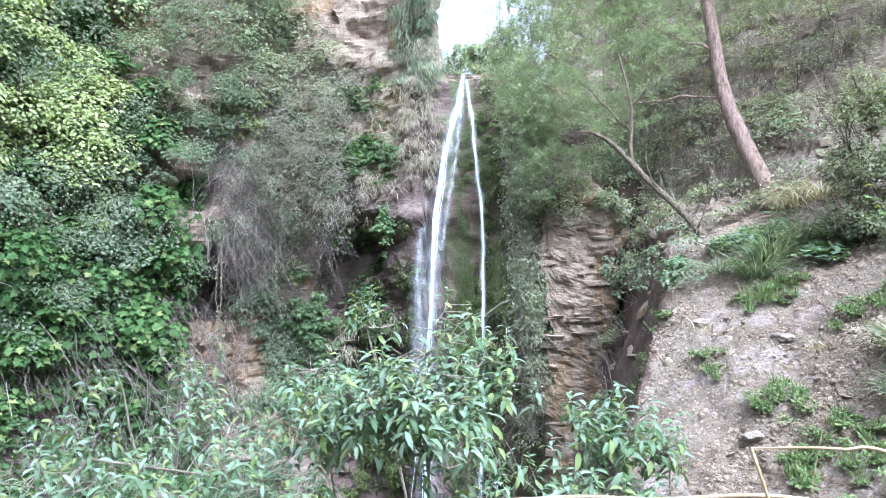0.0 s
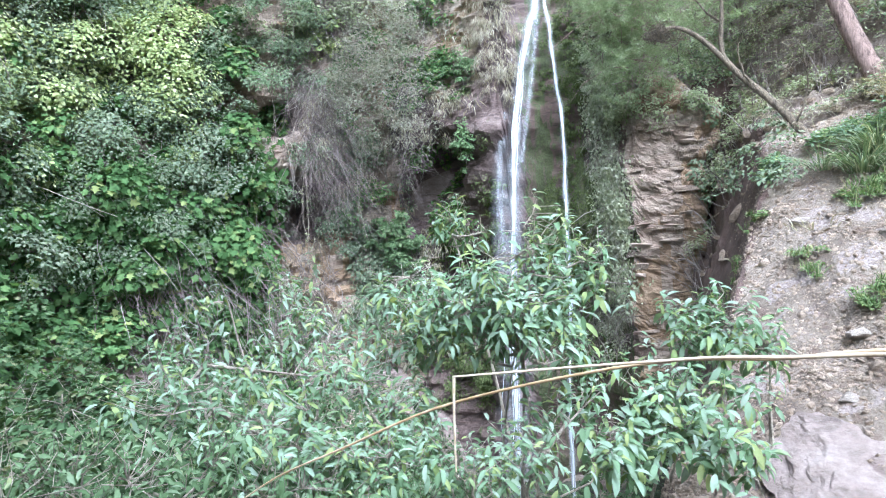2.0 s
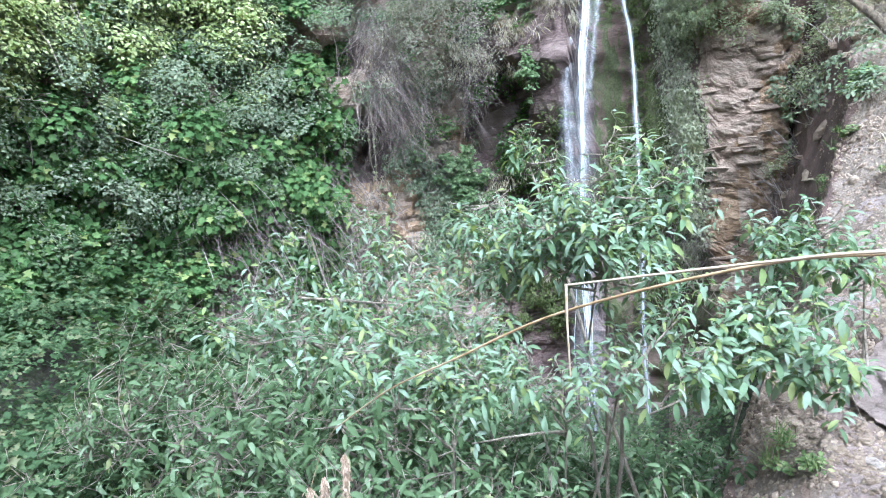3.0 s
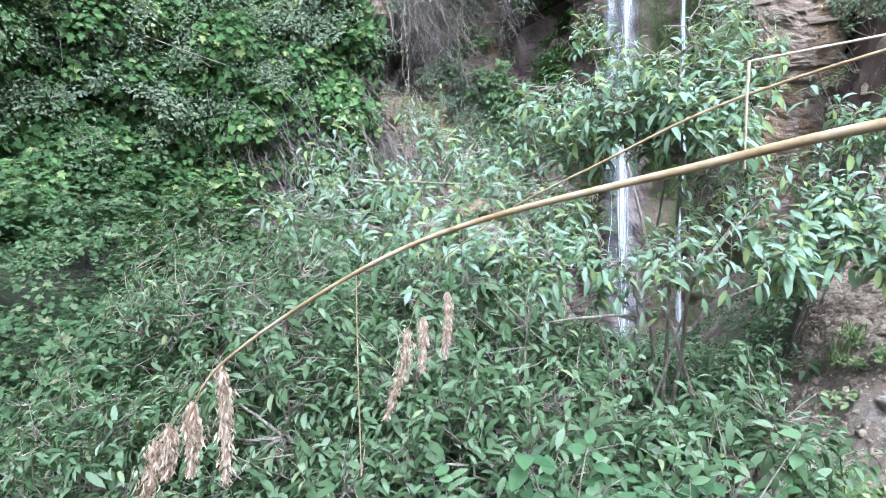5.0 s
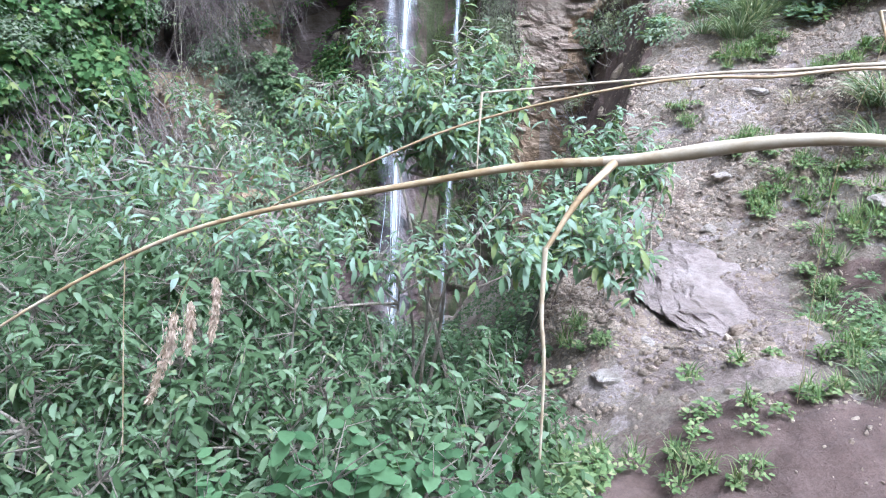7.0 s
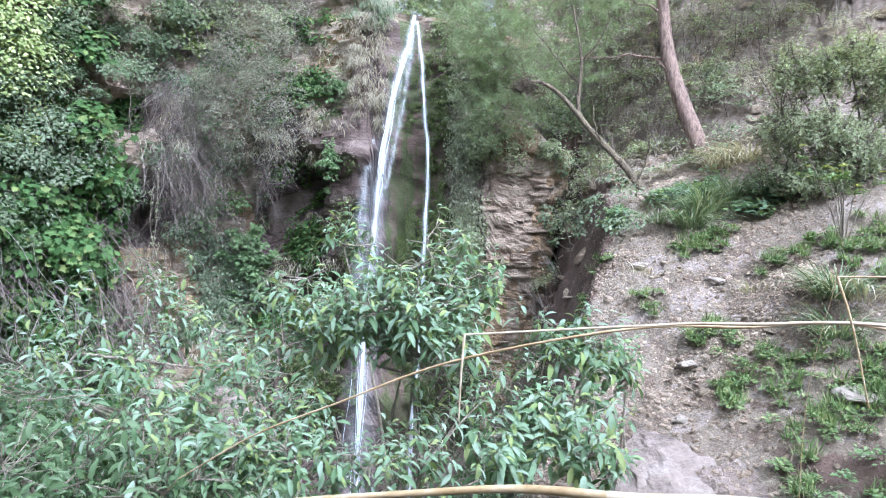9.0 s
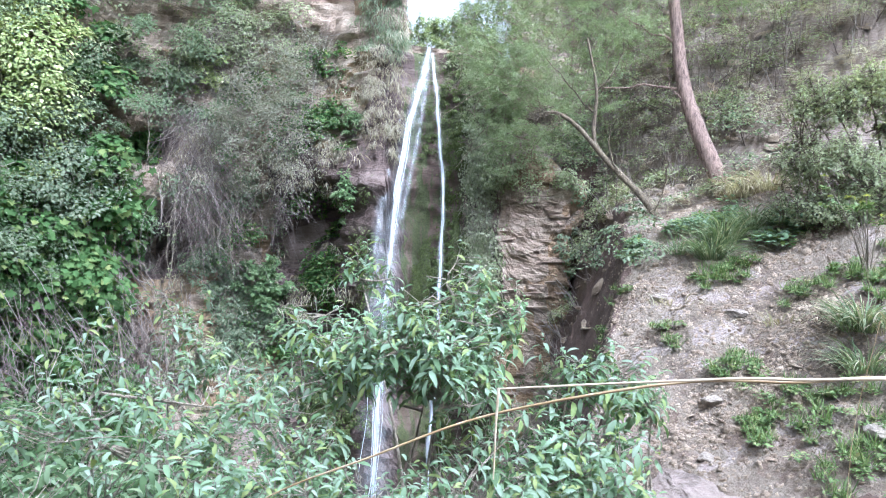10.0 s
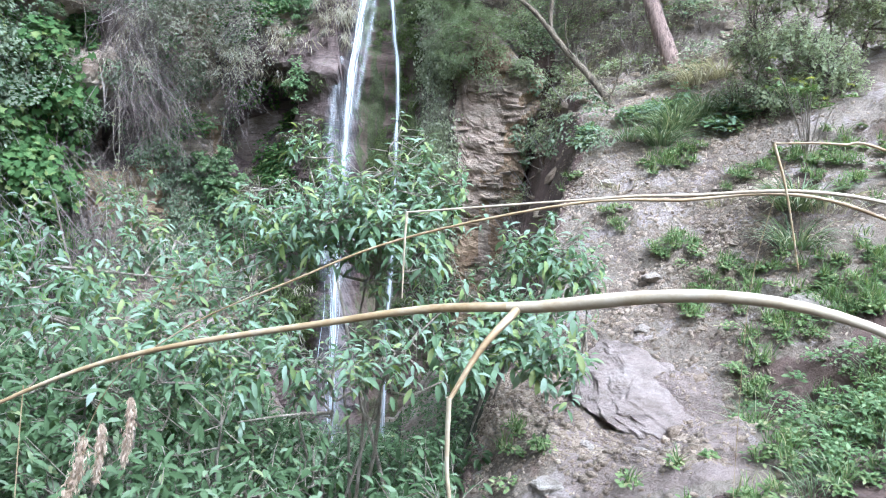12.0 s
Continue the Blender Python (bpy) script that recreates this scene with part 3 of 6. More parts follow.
def cliff_at(bx, by, ox, oy, z):
    """Place on the rock face above the plan point, pushed out by strata, blocks and hollows."""
    lean = 0.04 * (z + 1.7) + 0.30 * np.clip(z - 2.9, 0, 2.6) * smooth(-2.2, -0.7, bx) + 0.10 * np.clip(z - 2.9, 0, 7) * (1 - smooth(-2.2, -0.7, bx))
    p = np.stack([bx, by, z], -1)
    d = 0.42 * fbm(p * np.array([0.55, 0.55, 0.7])) + 0.16 * fbm(p * np.array([2.2, 2.2, 3.0]) + 4)
    layer = z * 5.5 + (2.6 - 1.8 * box(bx, 0.75, 1.85, 0.1)) * fbm(p * 0.9 + 11) + 0.5 * fbm(p * 3.0 + 2)
    blocks = vnoise(np.stack([bx * 4.2 + by * 4.2, np.floor(layer) * 3.7, 0 * z], -1))
    edge = np.abs(layer - np.floor(layer) - 0.5) * 2
    dry = smooth(-1.2, -1.6, bx) + smooth(0.5, 0.9, bx)
    d = d * (1 - 0.6 * box(bx, 0.75, 1.85, 0.1))
    # large tilted blocks high on the wall
    high = (by > 8) * smooth(4.5, 5.0, z) * box(bx, -3.0, -0.7, 0.2)
    tu, tv = 1.9 * bx + 0.7 * z + 0.35 * fbm(p * 1.4 + 5), 2.6 * z - 0.9 * bx + 0.45 * fbm(p * 1.2 + 8)
    bw = np.floor(tv)
    bu = tu * (0.8 + 0.7 * hash3(bw, bw * 0 + 3, bw * 0)) + 3.3 * bw
    big = hash3(np.floor(bu), bw, bw * 0 + 7) - 0.5 + 0.35 * (bu - np.floor(bu) - 0.5) * np.where(hash3(np.floor(bu), bw, bw * 0 + 2) > 0.5, 1, -1) + 0.25 * (tv - bw - 0.5)
    d = d + high * (0.3 * big + 0.03 * vnoise(p * 9.0 + 3))
    dry = dry * (1 - 0.9 * high)
    d = d + (1 - box(bx, 0.75, 1.85, 0.1)) * (0.055 * np.sign(blocks) * np.abs(blocks) ** 0.5 - 0.02 * smooth(0.75, 1.0, edge)) * np.clip(dry, 0.0, 1)
    d = d + 0.05 * fbm(p * 7.0) + 0.03 * (1 - high) * (1 - box(bx, 0.75, 1.85, 0.1)) * fbm(p * np.array([15.0, 15.0, 24.0]) + 7) + 0.03 * np.sign(vnoise(p * np.array([5.0, 5.0, 9.0]))) * np.clip(dry, 0.03, 1) * (1 - box(bx, 0.75, 1.85, 0.1))
    # hollows in the wall beside the fall
    for hx, hz, rx, rz, depth in HOLLOWS:
        d = d - depth * np.exp(-(((bx - hx) / rx) ** 2 + ((z - hz) / rz) ** 2) ** 1.5)
    d = d + (1 - np.clip(dry, 0, 1)) * (0.07 * fbm(p * np.array([7.0, 3.0, 1.1]) + 21) + 0.04 * fbm(p * np.array([19.0, 9.0, 5.0]) + 8))
    d = d + 0.28 * np.exp(-(((bx + 1.0) / 0.22) ** 2 + ((z - 2.7) / 0.25) ** 2))
    # thin uneven beds of the rock pillar
    pillar = box(bx, 0.7, 1.9, 0.08)
    bed = z * 6.5 + 1.1 * fbm(p * 1.3 + 3) + 0.35 * fbm(p * 4.0 + 6)
    lay = np.floor(bed)
    notch = smooth(0.72, 0.97, bed - lay)
    d = d + pillar * (0.028 * vnoise(np.stack([bx * 1.7, lay * 3.1, 0 * z], -1)) + 0.02 * vnoise(np.stack([bx * 5.5 + 0.7 * lay, lay * 5.7, 0 * z + 2], -1)) - 0.012 * notch + 0.1 * fbm(p * np.array([2.2, 2.2, 2.6]) + 9) + 0.04 * fbm(p * np.array([9.0, 9.0, 14.0]) + 1))
    d = d - lean
    return np.stack([bx + ox * d, by + oy * d, z], -1)


vs = np.linspace(0, 1, 220)
top = cliff_top(base[:, 0], base[:, 1])
CZ = -3.3 + (top[:, None] + 3.3) * vs[None]
nu, nv = CZ.shape
rep = lambda a: np.repeat(a, nv)
CP = cliff_at(rep(base[:, 0]), rep(base[:, 1]), rep(outw[:, 0]), rep(outw[:, 1]), CZ.ravel()).reshape(nu, nv, 3)
back = CP[:, -1:].copy()
back[:, :, :2] -= outw[:, None] * np.where((base[:, 0] < -2.2) | (base[:, 1] < 8), 6.0, 0.5)[:, None, None]
CPB = np.concatenate([CP, back], 1)
i, j = np.meshgrid(np.arange(nu - 1), np.arange(nv), indexing="ij")
cf = np.stack([i * (nv + 1) + j, (i + 1) * (nv + 1) + j, (i + 1) * (nv + 1) + j + 1, i * (nv + 1) + j + 1], -1).reshape(-1, 4)
cm = mesh_of("cliff", CPB.reshape(-1, 3), cf, ROCK, True)
cm.materials.append(WET_SHADED)
cm.materials.append(BROWN)
cm.materials.append(OCHRE)
fx = CPB.reshape(-1, 3)[cf[:, 0]]
# wet rock by the fall; the hollows share its dark colour as painted shade
wet_shaded_mask = (fx[:, 0] > -1.35 + 0.25 * vnoise(fx * 2)) & (fx[:, 0] < 0.75 + 0.2 * vnoise(fx * 2 + 5)) & (fx[:, 1] > 8) & (fx[:, 2] < 5) | (in_hollow(fx[:, 0], fx[:, 1], fx[:, 2]) > 0.15)
brown = wet_shaded_mask & (fx[:, 0] < -0.72 + 0.15 * vnoise(fx * 3 + 2)) | (fx[:, 1] > 8) & (fx[:, 0] > -2.6 + 0.3 * vnoise(fx * 1.5)) & (fx[:, 0] < -1.0) & (fx[:, 2] < 3.6 + 0.4 * vnoise(fx * 2 + 7))
ochre = ~wet_shaded_mask & ~brown & (fx[:, 1] > 8) & (vnoise(fx * 1.7 + 13) + 0.5 * vnoise(fx * 6.0) + 0.9 * smooth(1.2, 1.75, fx[:, 0]) + 0.5 * (fx[:, 0] > 0.5) * smooth(0.8, 0.0, fx[:, 2]) + 0.5 * (fx[:, 2] > 4.5) * smooth(-1.9, -1.2, fx[:, 0]) > 0.42)
cm.polygons.foreach_set("material_index", np.where(brown, 2, np.where(ochre, 3, wet_shaded_mask)).astype(np.int32))
facet(cm, (fx[:, 1] > 0) & (~wet_shaded_mask | brown))
cliff = tagged(new("cliff_wall", cm), "layered beige limestone cliff, wet and dark by the fall, shade coloured into its hollows", "cliff", kind="structure")
CN = np.cross(np.gradient(CP, axis=0), np.gradient(CP, axis=1))
CN = unit(CN)
CN = np.where((CN[..., :2] * outw[:, None]).sum(-1, keepdims=True) < 0, -CN, CN)


def cliff_pick(n, where):
    """n random places and normals on the cliff for which where(x, y, z) gives a chance of 0..1."""
    P, N = CP.reshape(-1, 3), CN.reshape(-1, 3)
    w = np.clip(where(P[:, 0], P[:, 1], P[:, 2]), 0, 1) * (1 - 0.97 * np.clip(2.2 * in_hollow(P[:, 0], P[:, 1], P[:, 2]), 0, 1))
    w = w * np.repeat(np.linalg.norm(np.gradient(base, axis=0), axis=1), nv) * np.repeat(top + 3.3, nv)
    idx = rng.choice(len(P), n, p=w / w.sum())
    return P[idx] + rng.normal(scale=0.03, size=(n, 3)), N[idx]


def clumps(shape, P, N, radius, per, length, width, droop=0.3, flat=0.35, out=0.0):
    """Leaves over domes that stand out from a surface: the masses of a plant, with gaps and shaded hollows."""
    n = len(P)
    r = radius * rng.uniform(0.5, 1.6, n)
    C = np.repeat(P + N * (out * np.clip(0.4 + 1.6 * vnoise(P * 1.4 + 40), 0, 1.6))[:, None], per, 0)
    NN = np.repeat(N, per, 0)
    R = np.repeat(r, per)
    d = unit(rand_dirs(n * per) + NN * 0.9 + np.array([0, 0, 0.45]))
    pos = C + d * (R * rng.uniform(0.3, 1.0, n * per) ** 0.4)[:, None] * np.array([1.0, 1.0, 0.75])
    up = unit(d * flat + NN * 0.35 + np.array([0, 0, 0.9]) + 0.5 * rand_dirs(n * per))
    direction = unit(np.cross(up, rand_dirs(n * per)) + d * 0.6 - np.array([0, 0, droop]))
    s = rng.uniform(0.55, 1.3, n * per)
    return leaves(shape, pos, direction, up, length * s, width * s)


def carpet(shape, P, N, per, radius, length, width):
    """Leaves lying against the bank like tiles, each tipped a little outwards."""
    m = len(P) * per
    NN = np.repeat(N, per, 0)
    pos = np.repeat(P, per, 0) + rng.normal(size=(m, 3)) * radius + NN * rng.uniform(0.02, 0.16, (m, 1))
    up = unit(NN + np.array([0, 0, 0.35]) + 0.45 * rand_dirs(m))
    s = rng.uniform(0.6, 1.25, m)
    return leaves(shape, pos, unit(np.cross(up, rand_dirs(m)) - np.array([0, 0, 0.8])), up, length * s, width * s)


def cover(name, label, category, mat, pieces):
    v, f = join(pieces)
    return tagged(new(name, mesh_of(name, v, f, mat)), label, category, kind="stuff")


P, N = cliff_pick(230, lambda x, y, z: (y > 9) * box(x, -0.62, 1.1, 0.08) * (1 - 0.9 * box(x, -0.5, -0.15, 0.04)) * (z > cliff_top(x, y) - 0.4))
cover("lip_creeper", "creepers over the rock lip beside the fall", "creeper", L_PALE, [clumps(SMALL, P + np.array([0, 0.15, 0.05]), N, 0.17, 60, 0.05, 0.028, 0.6)])
# left bank: broad-leaved vines
P, N = cliff_pick(2400, lambda x, y, z: (y > 2.0) * (y < 10.2) * (1 - smooth(-4.9, -4.3, x + 0.25 * np.sin(z * 2.1))) * (z > -2.8) * (z < 7.5) * (1 - 0.72 * smooth(1.9, 3.2, z)) * smooth(-0.45, 0.1, vnoise(np.stack([x + y, y * 0.2, z * 1.2], -1)) + 0.25))
cover("vine_cover", "dense green vine leaves over the steep bank", "vine", L_VINE, [clumps(LOBED, P[:560], N[:560], 0.34, 150, 0.108, 0.108, 0.5, 1.1, 0.3), carpet(LOBED, P, N, 16, 0.16, 0.12, 0.12)])
P, N = cliff_pick(740, lambda x, y, z: box(y, 4.2, 9.9, 0.5) * (1 - smooth(-4.9, -4.2, x)) * box(z, 3.2, 8.5, 0.6) * smooth(-0.2, 0.2, vnoise(np.stack([x + y, y * 0.3, z], -1) * 1.1 + 3)))
cover("young_vine_cover", "yellow-green young vine leaves high on the bank, paled as if sunlit", "vine", L_SUNLIT_YOUNG, [clumps(OVATE, P + N * 0.12, N, 0.34, 200, 0.054, 0.036, 0.5, 1.1, 0.35)])
P, N = cliff_pick(360, lambda x, y, z: (y > 3.8) * (y < 10.0) * (1 - smooth(-4.9, -4.3, x)) * box(z, 1.4, 7.5, 0.5) * smooth(-0.1, 0.3, vnoise(np.stack([x + y, y * 0.4, z], -1) * 1.3 + 14)))
cover("creeper_cover", "pale dull creepers hanging over the vines of the bank", "creeper", L_OLIVE, [clumps(SMALL, P + N * 0.2, N, 0.32, 150, 0.06, 0.036, 0.3, 0.9, 0.3)])
P, N = cliff_pick(400, lambda x, y, z: (y > 4.5) * box(x, -7.6, -3.5, 0.25) * (z > 1.1) * (z < 7.5) * smooth(-0.35, 0.1, vnoise(np.stack([x + y, y * 0.3, z], -1) * 0.9 + 9)))
cover("dull_shrub_cover", "dull grey-green small-leaved shrubs on the cliff", "shrub", L_DUSK, [clumps(SMALL, P + N * 0.15, N, 0.32, 250, 0.046, 0.027, 0.3, 0.9, 0.35)])


P, N = cliff_pick(170, lambda x, y, z: (y > 8.5) * box(x, -5.4, -2.5 - 0.12 * (z - 5.0), 0.2) * box(z, 4.3, 8.4, 0.4) * smooth(-0.5, 0.0, vnoise(np.stack([x + y, y * 0.3, z], -1) * 1.1 + 19)))
cover("cliff_scrub", "dull green scrub high on the cliff", "scrub", L_PALE, [clumps(SMALL, P[:90] + N[:90] * 0.12, N[:90], 0.3, 150, 0.05, 0.03, 0.4, 0.9, 0.3), clumps(OVATE, P[90:] + N[90:] * 0.12, N[90:], 0.26, 90, 0.05, 0.032, 0.4, 0.9, 0.3)])


def hanging_stems(P, N, length, radius):
    out = []
    for p, nrm in zip(P, N):
        l = length * rng.uniform(0.25, 1.5)
        t = np.linspace(0, 1, 9)[:, None]
        side = np.array([rng.normal(scale=0.45), rng.normal(scale=0.2), 0]) * l
        wig = np.stack([np.sin(t[:, 0] * rng.uniform(4, 11) + rng.uniform(0, 6)), np.cos(t[:, 0] * rng.uniform(4, 11) + rng.uniform(0, 6)), 0 * t[:, 0]], -1) * 0.12 * rng.random()
        path = p + nrm * (0.03 + rng.uniform(0.05, 0.4) * np.sin(t * 2.4)) + np.array([0, 0, -1.0]) * l * (t ** rng.uniform(0.8, 1.6)) + side * t + wig
        out.append(tube(path[::2], np.linspace(radius, radius * 0.4, 5) * rng.uniform(0.5, 1.4), 3))
    return out


P, N = cliff_pick(330, lambda x, y, z: (y > 4.0) * (1 - smooth(-4.9, -4.3, x)) * box(z, 2.4, 7.2, 0.5) * smooth(-0.2, 0.3, vnoise(np.stack([x + y, y * 0.3, z], -1) * 1.2 + 44)))
cover("bare_creeper", "bare grey creeper stems between the vines of the bank", "creeper", STEM, hanging_stems(P + 0.25 * N, N, 0.7, 0.007))


# dry hanging growth between bank and fall
P, N = cliff_pick(1600, lambda x, y, z: (y > 8) * box(x, -4.1, -2.5 + 0.25 * (z - 3.0), 0.25) * box(z, 2.4, 5.2, 0.4) * smooth(-0.15, 0.35, vnoise(np.stack([x * 1.3, y * 0, z * 0.9], -1) + 31)))
cover("hanging_stems", "bare brown stems hanging over the rock", "stems", ROOT, hanging_stems(P, N, 0.8, 0.0042))
P, N = cliff_pick(420, lambda x, y, z: (y > 8) * box(x, -3.6, -2.1, 0.25) * box(z, 3.0, 5.2, 0.4))
cover("grey_shrub_cover", "grey half-dry shrub hanging from the cliff", "shrub", L_GREY, [clumps(SMALL, P + N * 0.15, N, 0.24, 70, 0.038, 0.016, out=0.6)])
P, N = cliff_pick(260, lambda x, y, z: (y > 8) * box(x, -3.4, -1.6, 0.2) * box(z, 0.2, 4.9, 0.5) * smooth(0.05, 0.35, vnoise(np.stack([x, y, z], -1) * 1.6)))
cover("wall_weed", "small green weeds rooted in the rock face", "weeds", L_VINE, [clumps(OVATE, P, N, 0.16, 40, 0.06, 0.04)])
P, N = cliff_pick(1500, lambda x, y, z: (y > 7) * box(x, -6.3, -4.0, 0.3) * box(z, -0.5, 1.9, 0.4))
cover("hanging_stems", "grey dry stems hanging under the shrubs", "stems", ROOT, hanging_stems(P + N * 0.12, N, 0.85, 0.0055))
P, N = cliff_pick(190, lambda x, y, z: (y > 8) * box(x, -4.2, -1.5, 0.3) * box(z, -0.8, 4.6, 0.5) * smooth(-0.1, 0.3, vnoise(np.stack([x, y, z], -1) * 2.1 + 6)))
cover("wall_straw", "dry straw and dead leaves caught on the rock face", "grass", L_DRY, [clumps(BLADE, P, N, 0.16, 40, 0.12, 0.01, 1.6)])
P, N = cliff_pick(520, lambda x, y, z: (y > 8) * box(x, -4.3, -2.4, 0.3) * box(z, -0.9, 4.8, 0.5) * smooth(0.0, 0.3, vnoise(np.stack([x, y, z], -1) * 1.9 + 16)))
cover("wall_creeper", "dull green creepers on the rock face", "creeper", L_OLIVE, [clumps(SMALL, P, N, 0.17, 60, 0.045, 0.028, 0.8)])
P, N = cliff_pick(230, lambda x, y, z: (y > 8) * box(x, -2.3, -1.15, 0.15) * box(z, -1.5, 2.4, 0.5) * smooth(-0.3, 0.2, vnoise(np.stack([x * 2, y, z], -1) * 1.3 + 2)))
cover("low_moss", "dark moss in the hollow beside the fall", "moss", L_MOSS, [clumps(SMALL, P, N, 0.12, 50, 0.04, 0.026, 0.8)])
P, N = cliff_pick(170, lambda x, y, z: (y > 8) * box(x, 0.05, 0.75, 0.1) * box(z, -0.6, 1.6, 0.3))
cover("hanging_roots", "thin brown roots hanging beside the rock pillar", "roots", ROOT, hanging_stems(P, N, 0.55, 0.005))
# moss and ferns by the streams
P, N = cliff_pick(330, lambda x, y, z: (y > 8) * box(x, -0.5, 0.4, 0.12) * box(z, -1.5, 4.8, 0.3) * (0.25 + 0.75 * smooth(-0.35, 0.1, x)) * smooth(-0.4, 0.3, vnoise(np.stack([x * 5, 0 * x, z * 0.8], -1) + 3)))
cover("moss_curtain", "dark green moss and creepers hanging beside the fall", "moss", L_MOSS, [clumps(SMALL, P, N, 0.085, 60, 0.034, 0.02, 1.4)])
P, N = cliff_pick(70, lambda x, y, z: (y > 8) * box(x, 0.3, 0.62, 0.06) * box(z, -0.5, 4.4, 0.3))
cover("ivy_curtain", "dull green ivy hanging by the rock pillar", "ivy", L_IVY, [clumps(SMALL, P, N, 0.15, 60, 0.045, 0.026, 0.8)])
P, N = cliff_pick(200, lambda x, y, z: (y > 8) * box(x, 0.36, 0.72, 0.06) * box(z, 1.8 - 1.6 * (x > 0.42), 4.8, 0.2) * smooth(-0.5, 0.1, vnoise(np.stack([x * 4, 0 * x, z * 1.3], -1) + 8)))
cover("pale_ivy", "pale dry ivy clinging to the rock beside the fall", "ivy", L_IVY, [carpet(SMALL, P, N, 46, 0.07, 0.05, 0.032)])
P, N = cliff_pick(300, lambda x, y, z: (y > 8) * box(x, 0.35, 0.66, 0.06) * box(z, -0.3, 4.4, 0.3))
cover("ivy_straw", "dry grass hanging among the ivy", "grass", L_GREY, [clumps(BLADE, P, N, 0.14, 40, 0.1, 0.007, 1.4)])
P, N = cliff_pick(80, lambda x, y, z: (y > 8) * box(x, 1.72, 2.0, 0.05) * box(z, -0.5, 2.8, 0.2))
cover("ivy_strip", "narrow strip of ivy down the rock pillar", "ivy", L_OLIVE, [clumps(OVATE, P, N, 0.09, 44, 0.05, 0.038, 0.8)])


# swollen moss-grown tufa columns between the streams and the rock pillar
def tufa_column(label, x, z0, z1, r):
    k = [int(np.argmin((CP[..., 0].ravel() - x) ** 2 + (CP[..., 2].ravel() - z) ** 2 + 100 * (CP[..., 1].ravel() < 8.5))) for z in np.linspace(z1, z0, 7)]
    path = curve_pts(CP.reshape(-1, 3)[k] - np.array([0, 0.03, 0]), 50)
    path[:, 0] = x + 0.03 * np.sin(np.linspace(0, 4, 50) + 9 * x)
    v, f = tube(path, r * np.interp(np.linspace(0, 1, 50), [0, 0.12, 0.55, 0.9, 1], [0.35, 0.8, 1.0, 0.8, 0.15]), 16)
    v = v + 0.35 * r * fbm(v * np.array([14.0, 14.0, 7.0]), 4)[:, None] * np.array([1.0, 1.0, 0.3])
    ob = thing("tufa_column", label, "rock", tuple(path[-1]))
    part("column", mesh_of("column", v, f, MOSSY, True), ob)
    P = v[rng.choice(len(v), 260)]
    N = np.tile([0, -1.0, 0.2], (len(P), 1))
    part("moss_mass", mesh_of("moss_mass", *carpet(SMALL, P, N, 14, 0.025, 0.022, 0.014), L_MOSS), ob, "short green moss", "stuff")


for x, z0, z1, r in ((0.1, -0.3, 2.3, 0.1), (0.27, 0.1, 2.0, 0.08), (-0.32, -0.6, 1.9, 0.1), (-0.5, -0.2, 1.5, 0.07)):
    tufa_column("swollen tufa column grown over with green moss", x, z0, z1, r)


# ---------------------------------------------------------------- the waterfall
def stream(name, path, widths, mat, parent, strands, label=""):
    c = curve_pts(path, 90)
    w = np.interp(np.linspace(0, 1, 90), np.linspace(0, 1, len(widths)), widths)
    out = []
    for _ in range(strands):
        a, b = np.clip(rng.normal(scale=0.2), -0.6, 0.6), rng.uniform(0, 0.06)
        n0 = rng.integers(0, 80)
        n1 = min(90, n0 + rng.integers(8, 30))
        q = c[n0:n1].copy()
        off = a + 0.1 * np.sin(np.arange(n0, n1) * rng.uniform(0.1, 0.5) + rng.uniform(0, 6))
        q[:, 0] += off * w[n0:n1]
        q[:, 1] -= b
        r = rng.uniform(0.002, 0.0075) * (0.6 + 0.4 * rng.random(n1 - n0))
        out.append(tube(q, r * np.sin(np.linspace(0.2, 2.95, n1 - n0)), 5))
    for _ in range(strands // 2):
        k = rng.integers(0, 90)
        p = c[k] + np.array([rng.normal(scale=0.55) * w[k], -rng.uniform(0, 0.12), rng.normal(scale=0.03)])
        l = rng.uniform(0.01, 0.05)
        out.append(tube(np.stack([p, p - np.array([0, 0, l / 2]), p - np.array([0, 0, l])]), np.array([0.001, 0.005, 0.001]) * rng.uniform(0.6, 1.6), 5))
    return part(name, mesh_of(name, *join(out), mat, True), parent, label)


waterfall = thing("waterfall", "thin white waterfall in two streams down a wet cliff", "waterfall", (-0.7, 10.3, -1.6))
MAIN = [(-0.36, 11.45, 5.12), (-0.42, 11.1, 4.6), (-0.58, 10.7, 3.88), (-0.71, 10.3, 2.95), (-0.79, 10.1, 2.1), (-0.85, 10.0, 1.27), (-0.92, 9.9, 0.3), (-0.95, 9.8, -0.5), (-0.98, 9.7, -1.6), (-1.0, 9.65, -2.6)]
SIDE = [(-0.31, 11.4, 5.0), (-0.21, 10.95, 4.2), (-0.15, 10.6, 3.43), (-0.08, 10.3, 2.63), (-0.1, 10.15, 1.69), (-0.12, 10.1, 0.93), (-0.14, 10.05, 0.1), (-0.22, 10.0, -0.9), (-0.25, 9.95, -1.7), (-0.26, 9.9, -2.6)]
stream("main_spray", MAIN, [0.06, 0.13, 0.15, 0.13, 0.13, 0.16, 0.22, 0.26, 0.3, 0.34], WATER, waterfall, 34, "loose drops and threads of water")
stream("side_spray", SIDE, [0.05, 0.03, 0.03, 0.03, 0.04, 0.05, 0.05, 0.08, 0.12], WATER, waterfall, 30, "loose drops and threads of water")


